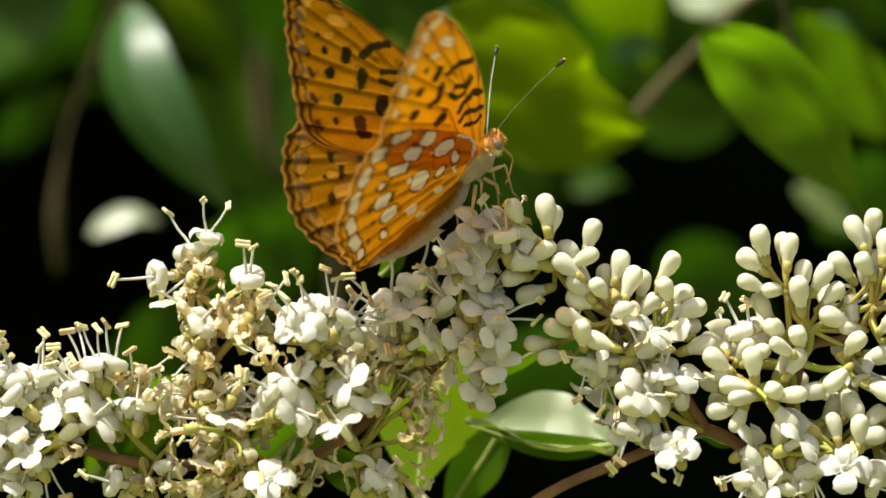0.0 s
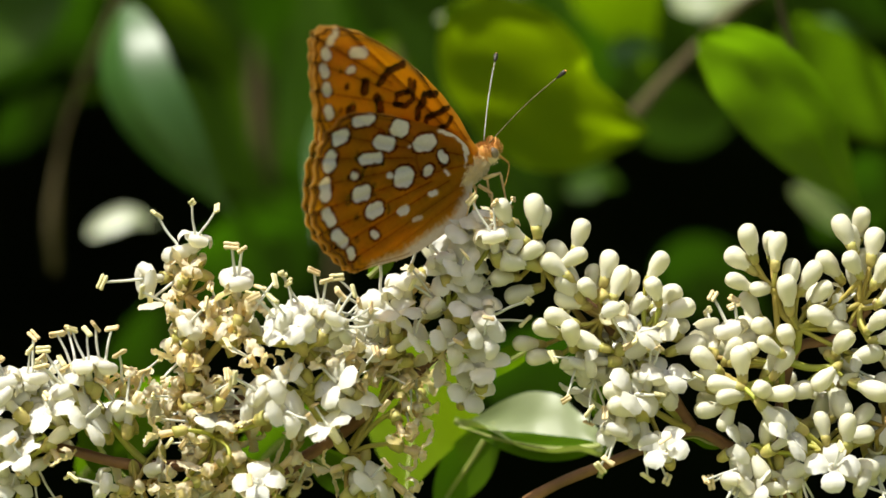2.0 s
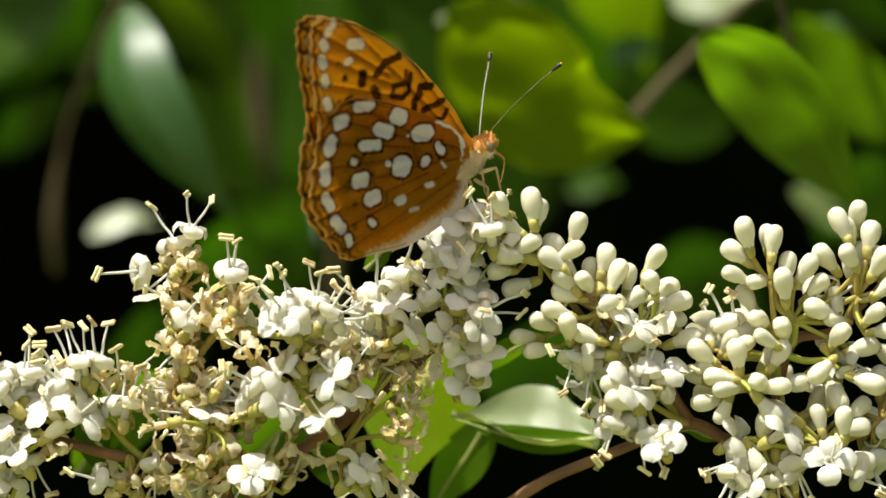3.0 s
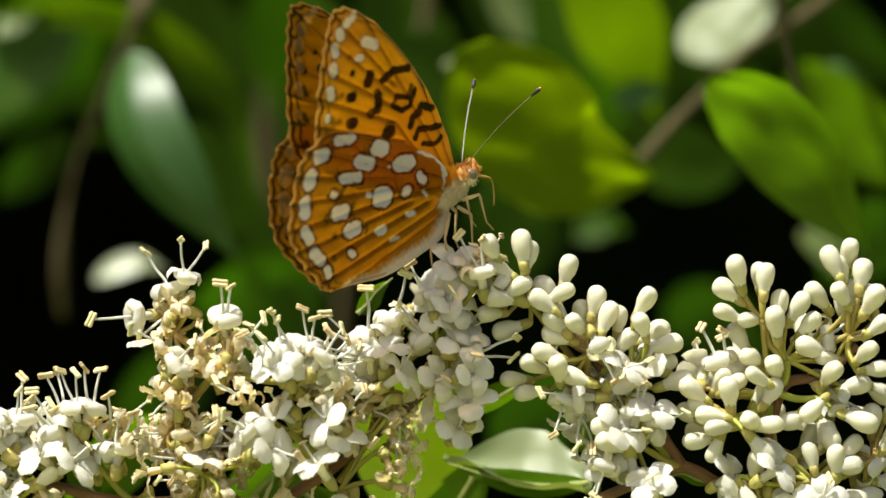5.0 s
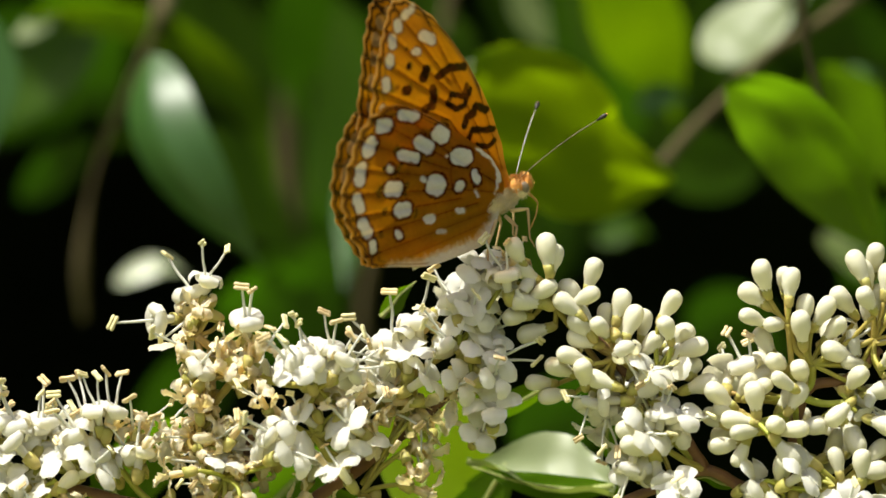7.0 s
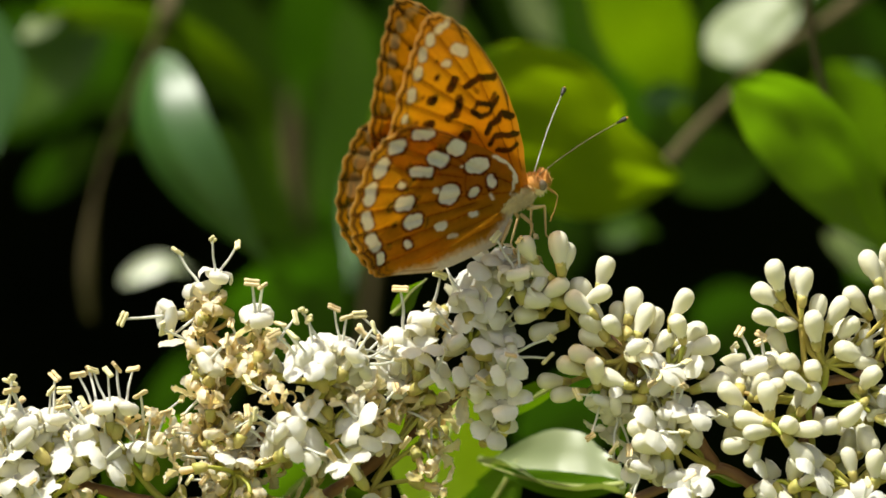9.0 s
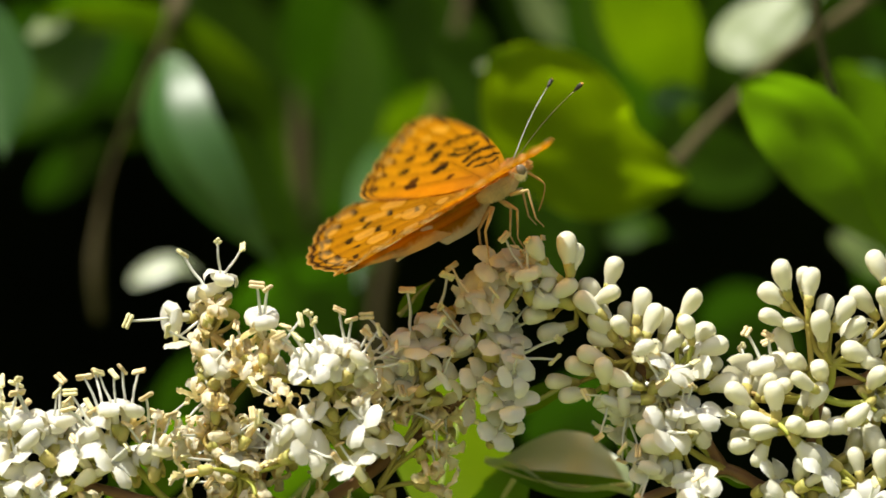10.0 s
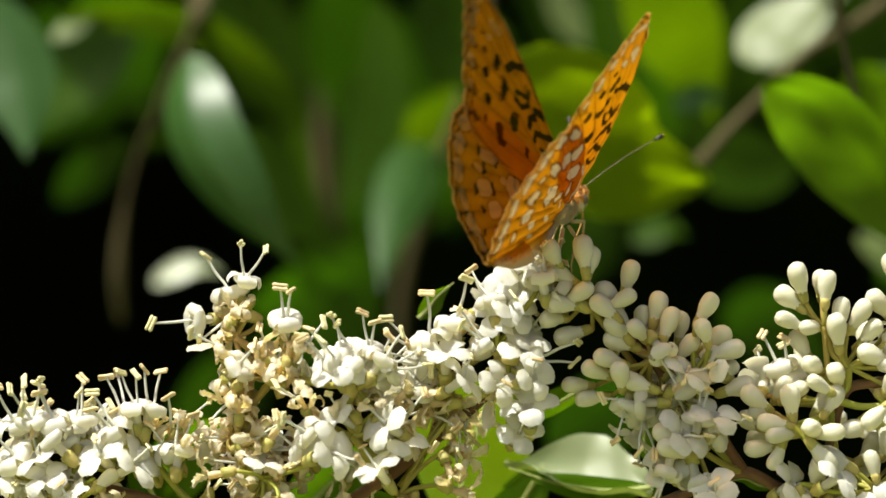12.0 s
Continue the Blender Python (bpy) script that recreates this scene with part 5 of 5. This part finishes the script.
# ---- movement ----
# seconds, place of the wing roots (x, z in mm), turn, pitch and roll of the body, opening of the right and the left wings, forward sweep of the forewings (degrees)
FLIGHT = [
    (0, 2.57, 12.73, 32.9, 36.7, 11.1, 26.7, 26.5, 4.6), (0.2, 1.34, 13.73, 37.5, 38.6, 7.8, 49.9, 49.8, 6.5), (0.4, -0.30, 14.61, 37.0, 37.8, -1.5, 60.5, 60.5, 4.2),
    (0.5, 0.52, 14.36, 39.6, 37.0, 1.7, 51.8, 50.8, 1.9), (0.7, 1.77, 14.21, 37.3, 36.8, 10.1, 35.3, 34.7, 0.9), (1, 2.07, 13.16, 36.9, 32.8, 11.4, 1.6, 1.6, -7.4),
    (1.2, 0.50, 13.90, 38.5, 32.8, 9.9, 0.6, 0.6, -9.1), (1.5, 0.63, 13.93, 36.5, 33.1, 11.0, 0.6, 0.6, -6.0), (2, 2.33, 12.00, 32.9, 34.8, 14.0, 0.6, 0.6, -10.7),
    (2.5, -0.11, 14.12, 38.3, 33.6, 9.0, 0.6, 0.6, -12.9), (2.7, 1.42, 13.17, 36.2, 32.9, 9.1, 1.5, 1.5, -13.4), (4.3, 1.91, 14.03, 38.4, 32.1, 11.3, 11.8, 11.8, 1.0),
    (4.5, 2.14, 13.64, 35.0, 34.3, 13.1, 25.3, 25.1, 4.6), (4.7, 0.76, 13.82, 35.0, 34.6, 9.0, 34.5, 34.4, 4.3), (5, -2.24, 15.70, 33.4, 33.9, 8.3, 8.2, 8.2, 2.1),
    (5.5, -0.68, 16.08, 28.4, 33.0, 7.7, 7.3, 7.3, 3.2), (5.7, 0.52, 16.39, 31.5, 33.2, 5.4, 31.5, 31.5, 6.5), (6, 2.07, 17.69, 37.5, 29.1, -2.5, 64.8, 64.8, 6.6),
    (6.1, 2.91, 17.93, 36.6, 26.7, -2.7, 66.2, 66.1, 6.2), (6.2, 3.79, 17.24, 37.5, 27.1, -0.1, 58.9, 58.9, 7.2), (6.5, 5.46, 15.76, 37.5, 24.3, 14.3, 26.6, 26.5, 5.2),
    (6.7, 4.08, 15.54, 36.2, 24.9, 15.4, 3.6, 3.5, -4.6), (7, 2.48, 15.67, 36.7, 22.1, 9.2, 3.5, 3.5, -5.7), (7.2, 1.38, 17.10, 36.5, 22.5, 12.3, 3.6, 3.6, -2.3),
    (8.8, 4.82, 13.79, 28.6, 20.7, 29.5, 0.6, 0.6, -3.1), (9, 3.91, 15.45, 27.6, 25.9, 20.9, 6.6, 6.6, -1.0), (9.2, 2.89, 16.11, 27.8, 22.5, 14.3, 13.5, 13.4, 0.3),
    (9.5, 2.32, 16.67, 30.5, 22.4, 11.6, 24.0, 23.9, 2.1), (9.7, 0.72, 17.21, 28.7, 27.3, 12.5, 42.7, 42.6, 4.3), (10, -0.89, 17.24, 12.3, 30.2, 6.0, 78.1, 78.2, 15.2),
    (10.2, 0.58, 16.06, 20.0, 21.1, -10.9, 81.3, 81.4, -5.1), (10.5, 5.23, 15.66, 10.9, 18.4, 10.8, 42.3, 42.3, 4.1), (10.7, 5.71, 14.53, 23.2, 11.9, 22.9, 7.0, 7.0, 1.3),
    (11, 5.07, 14.91, 19.7, 7.2, 21.9, 0.6, 0.6, 1.7), (11.5, 7.87, 13.89, 32.7, 6.0, 22.8, 0.6, 0.6, 2.0), (11.7, 9.78, 13.51, 51.0, 8.9, 24.6, 7.2, 7.2, 3.4),
    (12, 8.06, 14.42, 62.1, 18.0, 11.8, 23.2, 23.2, 4.9)]
# seconds and downward angle of the proboscis (degrees)
PROBE = [(0, 66), (2.5, 58), (2.7, 58), (4.5, 58), (5, 38), (5.5, 20), (6, 58), (7, 54), (9, 50), (9.5, 62), (10.5, 45), (11, 10), (11.5, 50), (12, 60)]
# seconds and shift (x, z in mm) of the flowers in the wind
SWAY_A = [(0, 0.00, -0.00), (0.5, -0.83, 0.78), (1, -1.65, 1.05), (1.5, -1.31, 0.61), (2, -1.18, -0.22), (2.5, -1.96, 0.57), (2.7, -1.95, 0.85), (4.3, -1.39, -0.52), (4.5, -2.35, -0.17), (5, -4.05, 0.35), (5.5, -2.66, 1.22), (6, -1.39, 0.48), (6.5, -2.09, 1.13), (7, -3.92, 0.39), (7.2, -3.75, 1.30), (9, -3.22, 0.78), (9.5, -4.09, 1.05), (10, -3.57, 0.57), (10.5, -1.65, 1.61), (11, -3.05, 1.05), (11.5, -3.83, 1.39), (12, -3.66, 0.70)]
SWAY_B = [(0, 0.00, -0.00), (0.5, -1.09, 1.48), (1, -1.83, 1.39), (1.5, -1.65, 1.13), (2, -1.35, -0.13), (2.5, -2.31, 1.09), (2.7, -2.35, 1.45), (4.3, -1.39, -0.26), (4.5, -2.44, -0.17), (5, -4.22, 1.05), (5.5, -2.83, 1.65), (6, -1.48, 0.91), (6.5, -2.26, 1.48), (7, -4.09, 1.09), (7.2, -3.85, 1.90), (9, -3.48, 1.48), (9.5, -4.27, 1.65), (10, -3.92, 1.26), (10.5, -1.65, 1.79), (11, -3.22, 1.57), (11.5, -4.09, 1.92), (12, -3.83, 1.05)]
SWAY_C = [(0, 0.00, -0.00), (0.5, -0.75, 1.38), (1, -1.92, 1.78), (1.5, -1.32, 0.94), (2, -1.35, 0.06), (2.5, -2.02, 0.90), (2.7, -2.15, 1.50), (4.3, -0.91, -0.17), (4.5, -2.39, 0.11), (5, -4.32, 1.38), (5.5, -2.78, 1.70), (6, -1.15, 1.20), (6.5, -2.41, 1.34), (7, -3.90, 1.42), (7.2, -3.75, 2.00), (9, -3.15, 1.62), (9.5, -4.41, 1.70), (10, -3.30, 1.55), (10.5, -1.80, 1.69), (11, -2.74, 1.90), (11.5, -4.14, 1.87), (12, -3.78, 1.24)]
SWAY_D = [(0, 0.00, -0.00), (0.5, -0.48, 1.31), (1, -2.00, 2.09), (1.5, -1.05, 0.78), (2, -1.35, 0.22), (2.5, -1.79, 0.74), (2.7, -2.05, 1.54), (4.3, -0.52, -0.09), (4.5, -2.35, 0.35), (5, -4.40, 1.65), (5.5, -2.74, 1.74), (6, -0.87, 1.44), (6.5, -2.53, 1.22), (7, -3.75, 1.70), (7.2, -3.65, 2.10), (9, -2.87, 1.74), (9.5, -4.53, 1.74), (10, -2.79, 1.79), (10.5, -1.92, 1.61), (11, -2.35, 2.18), (11.5, -4.18, 1.83), (12, -3.75, 1.39)]
SWAY_F = [(0, 0.00, -0.00), (0.5, -0.39, 1.39), (1, -2.35, 2.70), (1.5, -1.05, 0.70), (2, -1.44, 0.39), (2.5, -1.87, 0.74), (2.7, -2.30, 1.80), (4.3, -0.35, -0.00), (4.5, -2.26, 0.61), (5, -4.40, 2.53), (5.5, -2.66, 2.18), (6, -0.61, 1.70), (6.5, -2.35, 1.48), (7, -3.66, 2.40), (7.2, -3.55, 2.80), (9, -2.61, 2.18), (9.5, -4.62, 2.44), (10, -2.79, 2.31), (10.5, -1.65, 1.87), (11, -2.26, 2.70), (11.5, -4.09, 2.26), (12, -3.83, 2.00)]


def motions():
    walk(butterfly, [(t, pose(x * MM, 0, z * MM + HEIGHT, roll, -pitch, turn)) for t, x, z, turn, pitch, roll, right, left, sweep in FLIGHT])
    for wing, side, hind in WINGS:
        walk(wing, [(t, Matrix.Rotation(radians(-side * (right if side < 0 else left)), 4, "X") @ Matrix.Rotation(radians(0 if hind else sweep), 4, "Y")) for t, x, z, turn, pitch, roll, right, left, sweep in FLIGHT])
    for part in (flap, abdomen):      # they follow the right wing only part of its way
        walk(part, [(row[0], Matrix.Rotation(radians(min(row[6], 24 + 0.2 * row[6])), 4, "X")) for row in FLIGHT])
    walk(proboscis, [(t, pose(9.3 * MM, 0, -2.7 * MM, 0, down, 0)) for t, down in PROBE])
    for thing, rows in ((panicle_a, SWAY_A), (panicle_b, SWAY_B), (panicle_c, SWAY_C), (panicle_d, SWAY_D), (panicle_f, SWAY_F), (near_branch, SWAY_C)):
        home = thing.location.copy()
        walk(thing, [(t, Matrix.Translation(home + Vector((x, 0, z)) * MM)) for t, x, z in rows])


motions()
